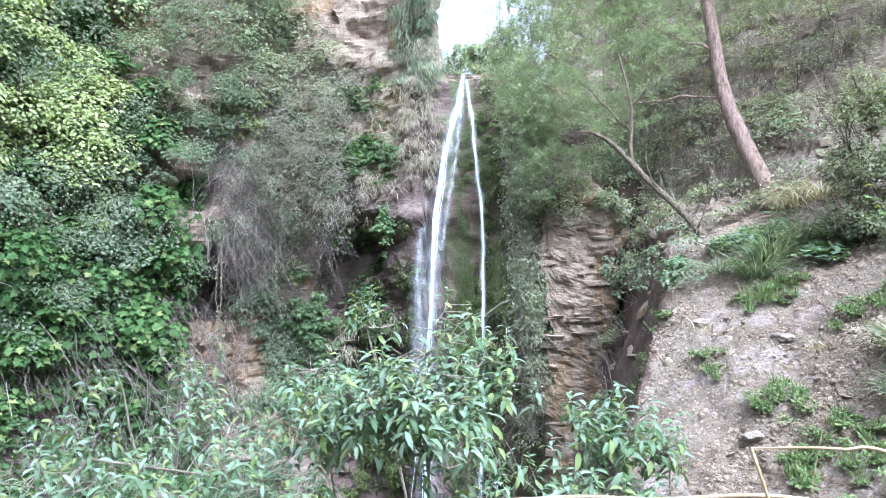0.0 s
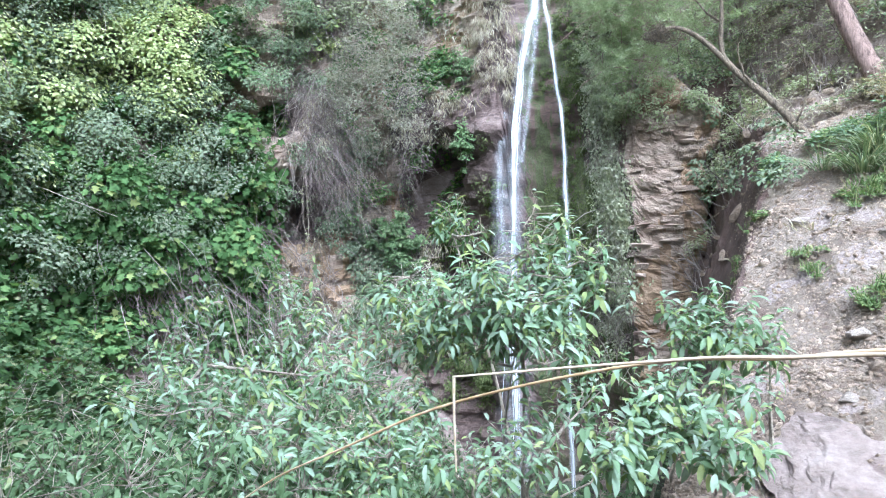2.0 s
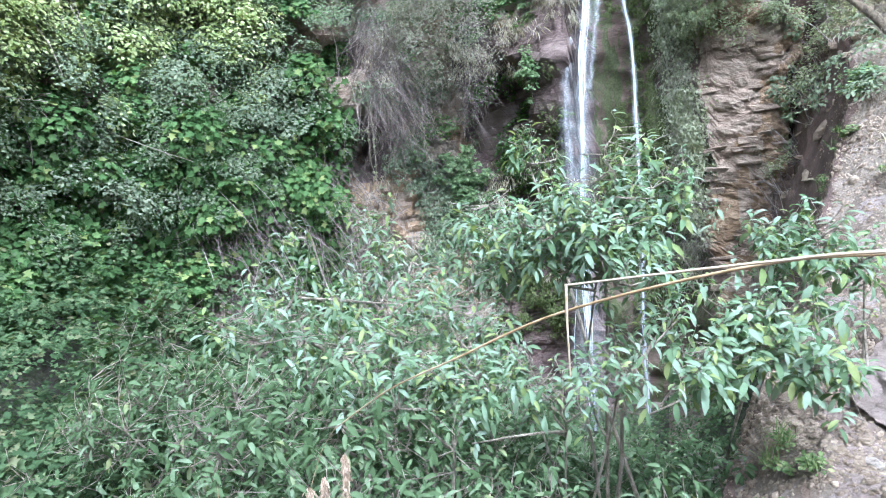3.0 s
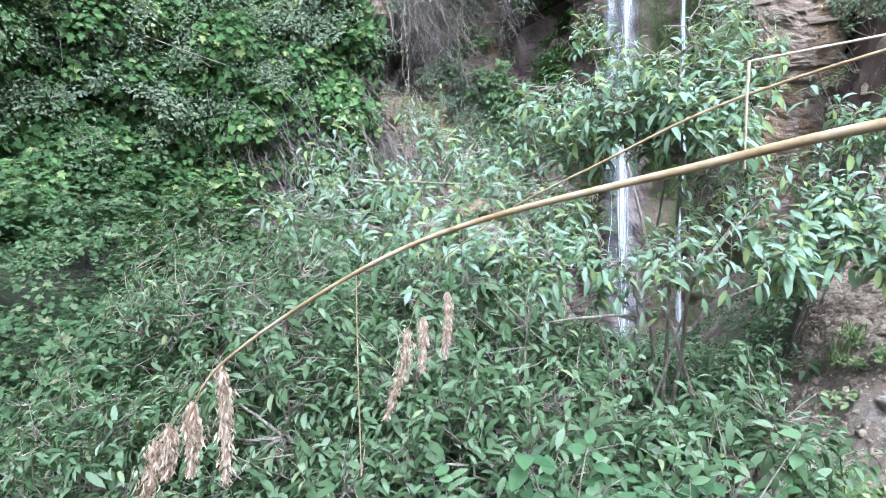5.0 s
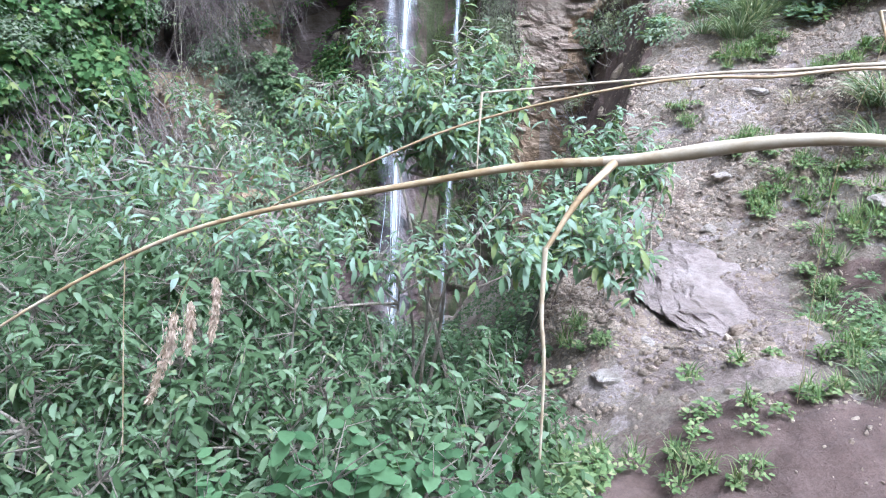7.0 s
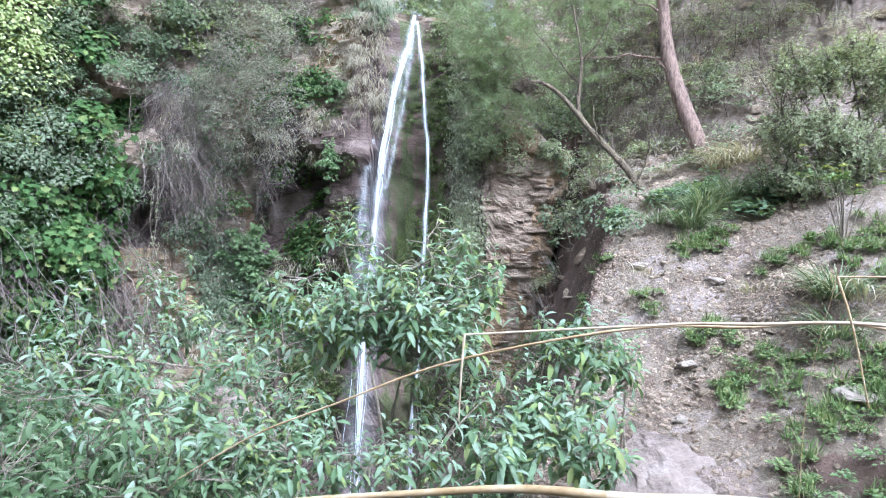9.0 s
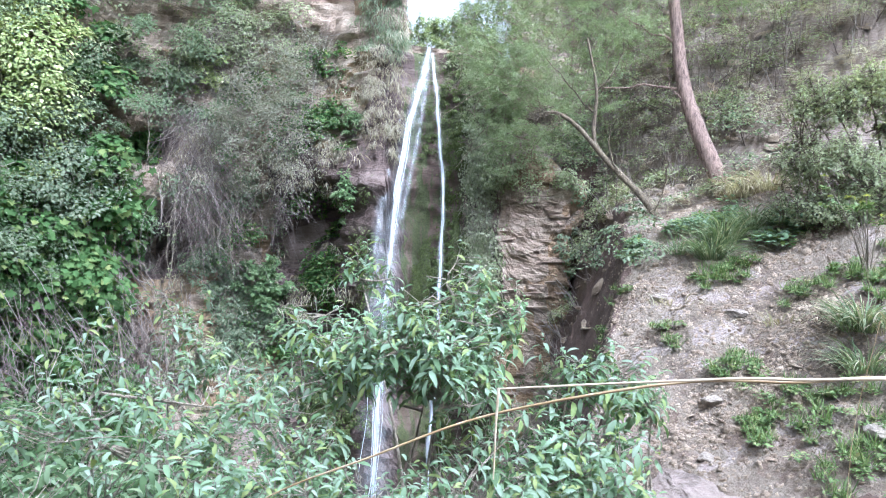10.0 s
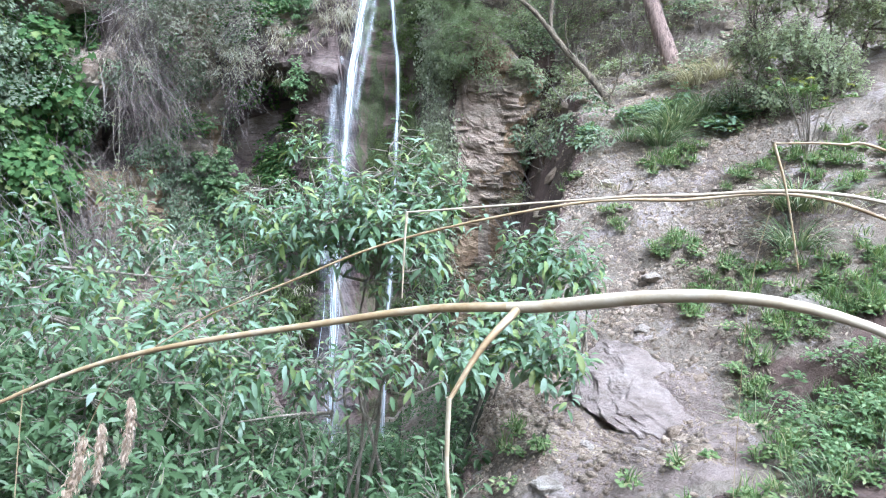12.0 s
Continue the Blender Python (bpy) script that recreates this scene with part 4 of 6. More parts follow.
def sheet(name, path, widths, mat, parent, back=0.0):
    """A ribbon of falling water along a path, curved back at its edges."""
    c = curve_pts(path, 100)
    w = np.interp(np.linspace(0, 1, 100), np.linspace(0, 1, len(widths)), widths) * (1 + 0.14 * np.sin(np.arange(100) * 0.9) + 0.1 * np.sin(np.arange(100) * 2.3))
    s = np.linspace(-0.5, 0.5, 13)
    v = np.repeat(c[:, None], 13, 1)
    v[:, :, 0] += w[:, None] * s + 0.006 * np.sin(np.arange(100) * 0.7)[:, None]
    v[:, :, 1] += back + 0.3 * (s ** 2)[None] * w[:, None] + 0.015 * vnoise((v * 9).reshape(-1, 3)).reshape(100, 13)
    i, j = np.meshgrid(np.arange(99), np.arange(12), indexing="ij")
    f = np.stack([i * 13 + j, i * 13 + j + 1, (i + 1) * 13 + j + 1, (i + 1) * 13 + j], -1).reshape(-1, 4)
    me = mesh_of(name, v.reshape(-1, 3), f, mat, True)
    uv = me.uv_layers.new(name="UVMap")
    co = np.stack([(f % 13) / 12.0, (f // 13) / 99.0], -1)
    uv.data.foreach_set("uv", co.astype(np.float32).ravel())
    return part(name, me, parent)


sheet("main_stream", MAIN, [0.09, 0.14, 0.13, 0.13, 0.14, 0.14, 0.13, 0.12, 0.11, 0.1], CORE, waterfall)
sheet("side_stream", SIDE, [0.07, 0.1, 0.09, 0.09, 0.1, 0.11, 0.1, 0.1, 0.1], CORE, waterfall)
sheet("second_strand", [(-0.38, 11.2, 4.75), (-0.4, 10.85, 4.2), (-0.46, 10.5, 3.55), (-0.56, 10.3, 2.9), (-0.68, 10.15, 2.2)], [0.08, 0.13, 0.12, 0.12, 0.1], VEIL, waterfall)
sheet("spray_veil", MAIN, [0.12, 0.3, 0.32, 0.32, 0.34, 0.4, 0.5, 0.55, 0.6, 0.64], VEIL, waterfall, 0.05)
sheet("wet_film", [(-0.9, 10.25, 2.95), (-0.98, 10.12, 2.3), (-1.02, 10.0, 1.6), (-1.06, 9.95, 0.8), (-1.1, 9.85, 0.0)], [0.1, 0.24, 0.3, 0.3, 0.26], VEIL, waterfall, 0.05)


# ---------------------------------------------------------------- shrubs in the gully
def shrub(name, label, root, blobs, tips, leaf=0.105, width=0.34, mat=None, shape=LANCE, per=11, single=0, stem_mat=None, stems=9, category="shrub", group="", axis=0.12):
    """Stems fan out from the root to tips spread through a few rounded masses; each tip carries a drooping whorl of leaves."""
    mat, stem_mat = mat or L_SHRUB, stem_mat or STEM
    root = np.array(root, float)
    ob = thing(name, label, category, tuple(root), group)
    vol = np.array([b[3] * b[4] * b[5] for b in blobs]) ** 0.75
    which = rng.choice(len(blobs), tips, p=vol / vol.sum())
    B = np.array(blobs, float)[which]
    d = rand_dirs(tips)
    d[:, 2] = np.abs(d[:, 2]) * 1.1 - 0.35 * rng.random(tips)
    T = B[:, :3] + unit(d) * B[:, 3:6] * (rng.uniform(0.25, 1, tips) ** 0.4)[:, None]
    T += 0.07 * rng.normal(size=T.shape)
    # stems
    main = []
    forks = []
    for q in range(stems):
        e = np.array(blobs[q % len(blobs)][:3]) + rng.normal(scale=0.08, size=3)
        m = (root + e) / 2 + np.array([0, 0, 0.05]) + rng.normal(scale=0.12, size=3)
        path = curve_pts([root + rng.normal(scale=0.12, size=3) * np.array([1, 1, 0]), m, e], 9) + rng.normal(scale=0.012, size=(9, 3))
        forks.append(path)
        sv = mesh_of("stem", *tube(path, np.linspace(0.015, 0.005, 9) * rng.uniform(0.7, 1.3), 6), stem_mat, True)
        part("stem", sv, ob)
    F = np.vstack([f[2:] for f in forks])
    hubs = T[rng.choice(tips, max(4, tips // 9), replace=False)] - np.array([0, 0, 0.12])
    twigs = []
    H = [F]
    for t in hubs:
        dd = np.linalg.norm(F - t, axis=1) + 0.6 * np.maximum(0, F[:, 2] - t[2])
        q = F[np.argmin(dd)]
        path = curve_pts([q, (q + t) / 2 + rng.normal(scale=0.05, size=3) - np.array([0, 0, 0.03]), t], 7)
        H.append(path[2:])
        twigs.append(tube(path[::2], np.linspace(0.009, 0.004, 4), 4))
    H = np.vstack(H)
    for t in T:
        dd = np.linalg.norm(H - t, axis=1) + 0.8 * np.maximum(0, H[:, 2] - t[2])
        q = H[np.argmin(dd)]
        m = (q + t) / 2 + rng.normal(scale=0.03, size=3) - np.array([0, 0, 0.02])
        twigs.append(tube(np.stack([q, m, t]), np.array([0.004, 0.003, 0.002]), 3))
    part("twig_mass", mesh_of("twig_mass", *join(twigs), stem_mat), ob, kind="stuff")
    # whorls
    n = tips * per
    C = np.repeat(T, per, 0)
    ax = unit(np.repeat(unit(T - root) + np.array([0, 0, 0.8]), per, 0))
    k = np.tile(np.arange(per), tips)
    radial = rand_dirs(n)
    radial = unit(radial - ax * (radial * ax).sum(1, keepdims=True))
    rise = (1.3 - 1.8 * (k / per))[:, None] + rng.normal(scale=0.15, size=(n, 1))
    direction = unit(radial + ax * rise * 0.7 - np.array([0, 0, 0.45]) + 0.4 * rand_dirs(n))
    up = unit(ax * 0.9 - radial * rise * 0.5 + 0.6 * rand_dirs(n) + np.array([0, -0.15, 0.5]))
    pos = C - ax * (axis * (k / per))[:, None] + radial * 0.006
    s = leaf * rng.uniform(0.4, 1.3, n) * (0.75 + 0.35 * (k / per))
    if single:
        front = np.argsort(pos[:, 1])[: min(4 * single, n)]
        pick = rng.choice(front, min(single, len(front)), replace=False)
        rest = np.ones(n, bool)
        rest[pick] = False
        proto = mesh_of("leaf", *leaves(shape, np.zeros((1, 3)), np.array([[1.0, 0, 0]]), np.array([[0, 0, 1.0]]), 1.0, width), mat)
        for q in pick:
            x = Vector(direction[q])
            yv = Vector(up[q]).cross(x).normalized()
            lf = new("leaf", proto)
            lf.parent = ob
            m = Matrix((x, yv, x.cross(yv))).transposed().to_4x4()
            lf.matrix_basis = Matrix.Translation(Vector(pos[q]) - ob.location) @ m @ Matrix.Scale(float(s[q]), 4)
    else:
        rest = slice(None)
    v, f = leaves(shape, pos[rest], direction[rest], up[rest], s[rest], s[rest] * width)
    part("foliage", mesh_of("foliage", v, f, mat), ob, kind="stuff")
    return ob


GREY_GREEN = "leafy shrub with long drooping grey-green leaves in the gully"
shrub("tall_shrub", "tall " + GREY_GREEN, (-0.2, 4.3, -1.3), [(0.08, 3.80, 1.50, 0.11, 0.12, 0.09), (0.23, 3.70, 1.29, 0.13, 0.13, 0.14), (-0.11, 3.60, 1.25, 0.25, 0.25, 0.11), (-0.59, 4.80, 1.55, 0.09, 0.12, 0.16), (-0.69, 4.00, 1.21, 0.21, 0.21, 0.11), (-0.43, 3.70, 1.14, 0.27, 0.27, 0.11), (0.05, 3.50, 1.12, 0.20, 0.20, 0.10), (-0.71, 3.90, 0.97, 0.16, 0.16, 0.11), (-0.25, 3.70, 1.36, 0.09, 0.12, 0.07)], 430, leaf=0.082, width=0.3, per=9, single=220, stems=5, axis=0.14)
shrub("tall_shrub", "pale-tipped shrub with long drooping grey-green leaves", (-1.7, 4.4, -1.3), [(-2.01, 4.10, 1.32, 0.08, 0.12, 0.10), (-2.12, 5.00, 1.28, 0.12, 0.12, 0.14), (-1.79, 4.90, 1.15, 0.18, 0.18, 0.20), (-1.39, 4.20, 0.99, 0.19, 0.19, 0.15), (-1.67, 4.30, 0.91, 0.26, 0.26, 0.15), (-1.89, 3.50, 1.03, 0.16, 0.16, 0.13), (-1.61, 3.40, 0.83, 0.30, 0.30, 0.14), (-0.98, 3.40, 0.86, 0.22, 0.22, 0.14), (-1.82, 3.10, 0.85, 0.20, 0.20, 0.15), (-1.14, 3.10, 0.70, 0.35, 0.30, 0.15), (-1.1, 4.0, 0.9, 0.2, 0.2, 0.16)], 230, leaf=0.077, width=0.3, per=9, single=80, stems=6, axis=0.14)
shrub("tall_shrub", "grey-green shrub with bare pale stems below", (-0.5, 3.9, -1.6), [(-0.67, 3.40, 0.61, 0.26, 0.26, 0.14), (-0.36, 3.40, 0.46, 0.21, 0.21, 0.10), (-0.04, 3.30, 0.53, 0.20, 0.20, 0.11), (-0.82, 3.10, 0.55, 0.28, 0.28, 0.10), (-0.75, 3.7, 0.78, 0.2, 0.2, 0.12), (0.3, 3.8, 0.8, 0.13, 0.13, 0.14), (0.12, 3.6, 0.7, 0.12, 0.12, 0.14)], 240, leaf=0.076, width=0.3, per=9, stems=3, axis=0.15)
shrub("low_shrub", "low spreading shrub with grey-green leaves", (-1.7, 3.3, -1.4), [(-1.1, 2.9, 0.35, .5, .4, .4), (-1.6, 2.8, 0.45, .5, .4, .4), (-2.3, 3.0, 0.38, .6, .4, .4), (-0.7, 3.0, 0.05, .5, .4, .3), (-2.9, 3.2, 0.15, .5, .4, .4)], 600, leaf=0.074, width=0.33, per=8, single=60, mat=L_LOW, shape=LANCE, axis=0.15)
shrub("bank_shrub", "grey-green shrub on the edge of the scree slope", (0.5, 4.9, -1.2), [(0.93, 4.00, 0.95, 0.15, 0.15, 0.12), (0.75, 4.10, 1.03, 0.12, 0.12, 0.06), (1.20, 4.20, 0.79, 0.12, 0.12, 0.12), (0.67, 3.80, 0.60, 0.19, 0.19, 0.15), (0.43, 3.60, 0.48, 0.20, 0.20, 0.12), (0.90, 3.70, 0.42, 0.17, 0.17, 0.14), (1.07, 4.10, 0.59, 0.12, 0.12, 0.11)], 230, leaf=0.09, width=0.33, per=9, single=80, stems=3, axis=0.13)
shrub("low_shrub", "dense low shrub filling the gully", (-0.6, 2.6, -2.0), [(-0.6, 2.4, -0.1, .8, .4, .4), (-1.6, 2.4, 0.0, .8, .4, .45), (0.15, 2.7, -0.15, .4, .4, .35), (-0.2, 2.0, -0.4, .9, .4, .4), (-1.3, 1.8, -0.3, .9, .4, .45), (-2.4, 2.2, -0.2, .7, .5, .5), (0.4, 2.2, -0.5, .4, .3, .3)], 2100, leaf=0.08, width=0.34, per=8, mat=L_LOW, single=60, shape=LANCE)
shrub("low_shrub", "grey-green shrub between path and fall", (-0.3, 4.6, -2.4), [(-0.3, 4.6, -0.75, .7, .5, .3), (0.45, 4.3, -0.6, .35, .4, .25), (-1.2, 4.7, -0.6, .7, .5, .35), (-0.1, 5.4, -1.1, .8, .5, .35)], 620, leaf=0.09, mat=L_LOW, shape=LANCE)
shrub("low_shrub", "leafy shrub at the foot of the fall", (-1.9, 6.2, -2.4), [(-1.9, 6.2, -0.9, .8, .6, .4), (-2.6, 6.6, -0.6, .7, .6, .45)], 260, leaf=0.09, mat=L_LOW, shape=LANCE)
shrub("bank_vine", "light green lobed-leaf bush by the bank", (-3.4, 4.2, -1.2), [(-3.2, 4.0, -0.1, .8, .6, .6), (-3.9, 4.8, 0.2, .7, .6, .6), (-2.7, 3.3, -0.3, .6, .5, .5), (-3.4, 3.0, -0.2, .6, .5, .5)], 620, leaf=0.085, width=0.9, mat=L_SHADED, shape=LOBED, per=8)


# ---------------------------------------------------------------- trees on the slope
def pine():
    ob = thing("pine_tree", "slender leaning pine with reddish scaly bark on the slope", "tree", (3.45, 8.8, 2.55))
    trunk = curve_pts([(3.47, 8.75, 2.45), (3.40, 8.85, 2.75), (3.19, 9.05, 3.44), (3.06, 9.2, 4.08), (2.98, 9.3, 5.05), (2.8, 9.3, 6.2), (2.7, 9.3, 7.5)], 30)
    part("trunk", mesh_of("trunk", *tube(trunk, np.linspace(0.125, 0.05, 30), 10), PINE_BARK, True), ob)
    for pts, r in (([(3.08, 9.2, 3.95), (2.6, 9.3, 3.98), (1.7, 9.35, 3.93)], 0.02), ([(3.05, 9.25, 4.5), (2.6, 9.3, 4.75), (1.9, 9.35, 5.2)], 0.02), ([(2.95, 9.3, 5.3), (2.2, 9.4, 5.5), (1.2, 9.5, 5.4)], 0.025), ([(2.9, 9.3, 5.6), (3.6, 9.3, 5.8), (4.4, 9.1, 5.7)], 0.025), ([(3.12, 9.15, 3.7), (2.9, 9.1, 3.9), (2.8, 9.0, 4.2)], 0.012)):
        c = curve_pts(pts, 12) + 0.02 * rng.normal(size=(12, 3))
        part("branch", mesh_of("branch", *tube(c, np.linspace(r, r * 0.3, 12), 6), PINE_BARK, True), ob)
    return ob


pine_tree = pine()


def pine_boughs(ob, blobs, tips, name="crown"):
    B = np.array(blobs, float)
    vol = B[:, 3] * B[:, 4] * B[:, 5]
    w = rng.choice(len(B), tips, p=vol / vol.sum())
    T = B[w, :3] + unit(rng.normal(size=(tips, 3))) * B[w, 3:6] * (rng.random(tips) ** 0.45)[:, None]
    per = 34
    C = np.repeat(T, per, 0)
    ax = np.repeat(unit(rng.normal(size=(tips, 3)) * np.array([1, 0.6, 0.5]) - np.array([0.2, 0.3, 0.1])), per, 0)
    pos = C + ax * rng.uniform(-0.11, 0.11, (tips * per, 1))
    d = unit(rand_dirs(tips * per) + ax * 0.9)
    v, f = leaves(SMALL, pos, d, rand_dirs(tips * per), rng.uniform(0.06, 0.1, tips * per), 0.005)
    part(name, mesh_of(name, v, f, L_PINE), ob, kind="stuff")
    tw = []
    for t in T[:: 4]:
        e = t + rng.normal(scale=0.22, size=3)
        tw.append(tube(np.stack([t, (t + e) / 2 + rng.normal(scale=0.03, size=3), e]), np.array([0.005, 0.004, 0.002]), 3))
    part("twig_mass", mesh_of("twig_mass", *join(tw), PINE_BARK), ob, "thin bare brown twigs", "stuff")


pine_boughs(pine_tree, [(0.9, 9.6, 4.5, .8, .4, .8), (1.7, 9.6, 4.1, .8, .4, .6), (2.3, 9.5, 4.9, .8, .4, .7), (1.3, 9.6, 5.6, 1.1, .5, .6), (2.4, 9.6, 6.0, 1.0, .6, .7), (0.65, 9.7, 4.1, .4, .3, .5), (3.6, 9.4, 5.6, .8, .5, .7), (4.9, 8.8, 5.6, 1.0, .4, .6), (0.5, 10.1, 4.4, .45, .3, .7), (0.8, 9.9, 3.7, .45, .25, .5), (0.62, 9.75, 3.2, .32, .2, .6), (1.15, 9.6, 3.3, .5, .25, .4), (0.28, 9.9, 4.7, .28, .2, .6), (0.38, 9.7, 3.9, .26, .2, .55), (0.3, 10.0, 5.4, .3, .2, .4)], 2900)

dead = thing("leaning_tree", "thin leaning half-dead tree with bent top", "tree", (2.64, 8.2, 1.95))
limb = curve_pts([(2.68, 8.15, 1.85), (2.4, 8.6, 2.42), (1.99, 9.0, 2.99), (1.9, 9.2, 3.3), (1.93, 9.2, 3.9), (1.8, 9.2, 4.6)], 20)
part("trunk", mesh_of("trunk", *tube(limb, np.linspace(0.055, 0.012, 20), 8), DEAD_BARK, True), dead)
limb = curve_pts([(2.0, 9.0, 2.98), (1.7, 9.2, 3.4), (1.45, 9.3, 3.6), (1.26, 9.3, 3.6), (1.15, 9.3, 3.45)], 16)
part("branch", mesh_of("branch", *tube(limb, np.linspace(0.038, 0.012, 16), 7), DEAD_BARK, True), dead)

knot = [curve_pts([np.array([1.2, 9.28, 3.56]) + 0.1 * rng.normal(size=3) * np.array([1, 0.6, 0.6]) for _ in range(4)], 10) for _ in range(60)]
part("twig_knot", mesh_of("twig_knot", *join([tube(c, 0.004, 3) for c in knot]), DEAD_BARK), dead, "tangled dark knot of twigs")
for pts in ([(2.2, 8.85, 2.7), (2.0, 8.8, 3.1), (2.1, 8.7, 3.5)], [(1.9, 9.2, 3.6), (1.6, 9.2, 3.9), (1.3, 9.2, 4.3)], [(2.5, 8.4, 2.25), (2.6, 8.4, 2.7), (2.55, 8.3, 3.0)], [(1.95, 9.2, 3.9), (2.2, 9.2, 4.2), (2.3, 9.2, 4.6)]):
    c = curve_pts(pts, 10) + 0.015 * rng.normal(size=(10, 3))
    part("branch", mesh_of("branch", *tube(c, np.linspace(0.014, 0.004, 10), 5), DEAD_BARK, True), dead)


# ---------------------------------------------------------------- dry reeds near the camera
def reed(label, path, radius, extra=(), mat=None, joint=None):
    """A bent stalk; above the joint it is brown and thinner, below it bleached, with a swollen leaf sheath."""
    ob = thing("dry_reed", label, "reed", tuple(path[0]))
    n = 130
    c = curve_pts(path, n)
    if joint:
        k = int(np.argmin(np.linalg.norm(c - np.array(joint), axis=1)))
        swell = np.interp(np.arange(k + 1), [0, k - 16, k - 5, k], [0.78, 0.84, 1.5, 1.15])
        part("stalk", mesh_of("stalk", *tube(c[:k + 1], radius * swell, 10), STRAW_PALE, True), ob, "bleached lower stalk")
        part("stalk_end", mesh_of("stalk_end", *tube(c[k:], np.linspace(radius * 1.08, radius * 0.3, n - k), 10), STRAW, True), ob, "brown upper stalk")
    else:
        part("stalk", mesh_of("stalk", *tube(c, np.linspace(radius, radius * 0.32, n), 8), mat or STRAW, True), ob)
    for nm, p, r in extra:
        c = curve_pts(p, 20)
        part(nm, mesh_of(nm, *tube(c, np.linspace(r, r * 0.5, 20), 6), mat or STRAW, True), ob)
    return ob


A = reed("bent dry reed stalk with drooping seed plumes", [(1.35, 0.25, -0.62), (1.2, 0.3, 0.3), (0.8, 0.36, 1.1), (0.44, 0.45, 1.37), (0.2, 0.63, 1.35), (0.02, 0.74, 1.31), (-0.35, 0.9, 1.2), (-0.72, 0.98, 1.0), (-0.85, 1.0, 0.86)], 0.0045,
         [("broken_blade", [(0.2, 0.62, 1.35), (0.165, 0.6, 1.318), (0.135, 0.59, 1.272)], 0.0042)], None, (0.2, 0.63, 1.35))
part("blade_tip", mesh_of("blade_tip", *tube(curve_pts([(0.135, 0.59, 1.275), (0.134, 0.587, 1.21), (0.138, 0.583, 1.16), (0.138, 0.58, 1.06)], 16), np.linspace(0.0028, 0.0014, 16), 6), STRAW_PALE, True), next(o for o in A.children if o.name.startswith("broken_blade")), "bleached broken blade tip")
reed("dry reed stalk with bent tip", [(2.05, 0.95, -0.4), (1.9, 1.0, 0.3), (1.6, 1.1, 1.2), (0.99, 1.24, 1.422), (0.64, 1.36, 1.426), (0.42, 1.42, 1.408), (0.09, 1.48, 1.376)], 0.006, [("bent_tip", [(0.093, 1.48, 1.378), (0.088, 1.475, 1.3), (0.084, 1.47, 1.19)], 0.0034)], STRAW_PALE)
B2 = reed("thin dry reed stalk arching down", [(1.9, 1.15, -0.4), (1.7, 1.2, 0.3), (1.6, 1.22, 1.05), (1.0, 1.32, 1.402), (0.64, 1.4, 1.414), (0.42, 1.44, 1.398), (0.07, 1.52, 1.31), (-0.19, 1.57, 1.2), (-0.4, 1.64, 1.1), (-0.6, 1.7, 0.97)], 0.005)
reed("dry reed stalk with broken tip", [(1.8, 1.15, -0.4), (1.7, 1.2, 0.4), (1.5, 1.22, 1.3), (1.01, 1.25, 1.51), (0.9, 1.26, 1.53), (0.78, 1.27, 1.53)], 0.005, [("bent_tip", [(0.78, 1.27, 1.53), (0.8, 1.25, 1.44), (0.83, 1.24, 1.29)], 0.003)])


# ---------------------------------------------------------------- plumes and loose straw of the reeds
def plume(ob, path, size=0.03):
    size = size * 1.12
    c = curve_pts(path, 40)
    n = 950
    t = rng.integers(0, 39, n)
    w = size * np.sin(np.clip(t / 39, 0.12, 0.97) * np.pi) ** 0.6 * (0.65 + 0.45 * np.sin(t * 1.15 + 40 * c[0, 0]))
    pos = c[t] + rng.normal(size=(n, 3)) * (w * 0.27)[:, None]
    d = unit(unit(np.gradient(c, axis=0))[t] + 0.5 * rand_dirs(n))
    v, f = leaves(SMALL, pos, d, rand_dirs(n), rng.uniform(0.012, 0.024, n), 0.0046)
    part("seed_plume", mesh_of("seed_plume", v, f, PLUME), ob, "dry beige seed plume")


def hang(p, l, dx=-0.03, dy=0.0):
    p = np.array(p)
    return [p, p + np.array([dx * 0.25, dy * 0.2, -l * 0.4]), p + np.array([dx, dy, -l])]


def plume_stalk(ob, pts, plumes):
    st = part("plume_stalk", mesh_of("plume_stalk", *tube(curve_pts(pts, 12), 0.0012, 5), STRAW, True), ob)
    for at, l, dx, size in plumes:
        plume(st, hang(at, l, dx), size)


plume_stalk(A, [(-0.72, 0.98, 1.0), (-0.85, 1.02, 0.9), (-0.97, 1.05, 0.8)], [((-0.77, 1.03, 0.97), 0.22, -0.035, 0.026), ((-0.86, 1.04, 0.89), 0.14, -0.03, 0.028), ((-0.92, 1.04, 0.84), 0.10, -0.03, 0.028), ((-0.97, 1.05, 0.8), 0.2, -0.11, 0.045)])
plume_stalk(B2, [(-0.6, 1.7, 0.97), (-0.68, 1.75, 0.88), (-0.75, 1.77, 0.75)], [((-0.62, 1.77, 0.86), 0.18, -0.03, 0.022), ((-0.70, 1.77, 0.79), 0.15, -0.02, 0.022), ((-0.75, 1.77, 0.75), 0.27, -0.1, 0.04)])
for pts in ([(-0.55, 1.15, 1.1), (-0.57, 1.15, 0.95), (-0.6, 1.15, 0.7)], [(1.15, 1.9, 1.5), (1.1, 1.95, 1.1), (1.12, 2.0, 0.4)]):
    tw = thing("dry_grass", "thin dry hanging grass blade", "grass", pts[0])
    part("blade", mesh_of("blade", *tube(curve_pts(pts, 14), 0.0011, 5), STRAW, True), tw)


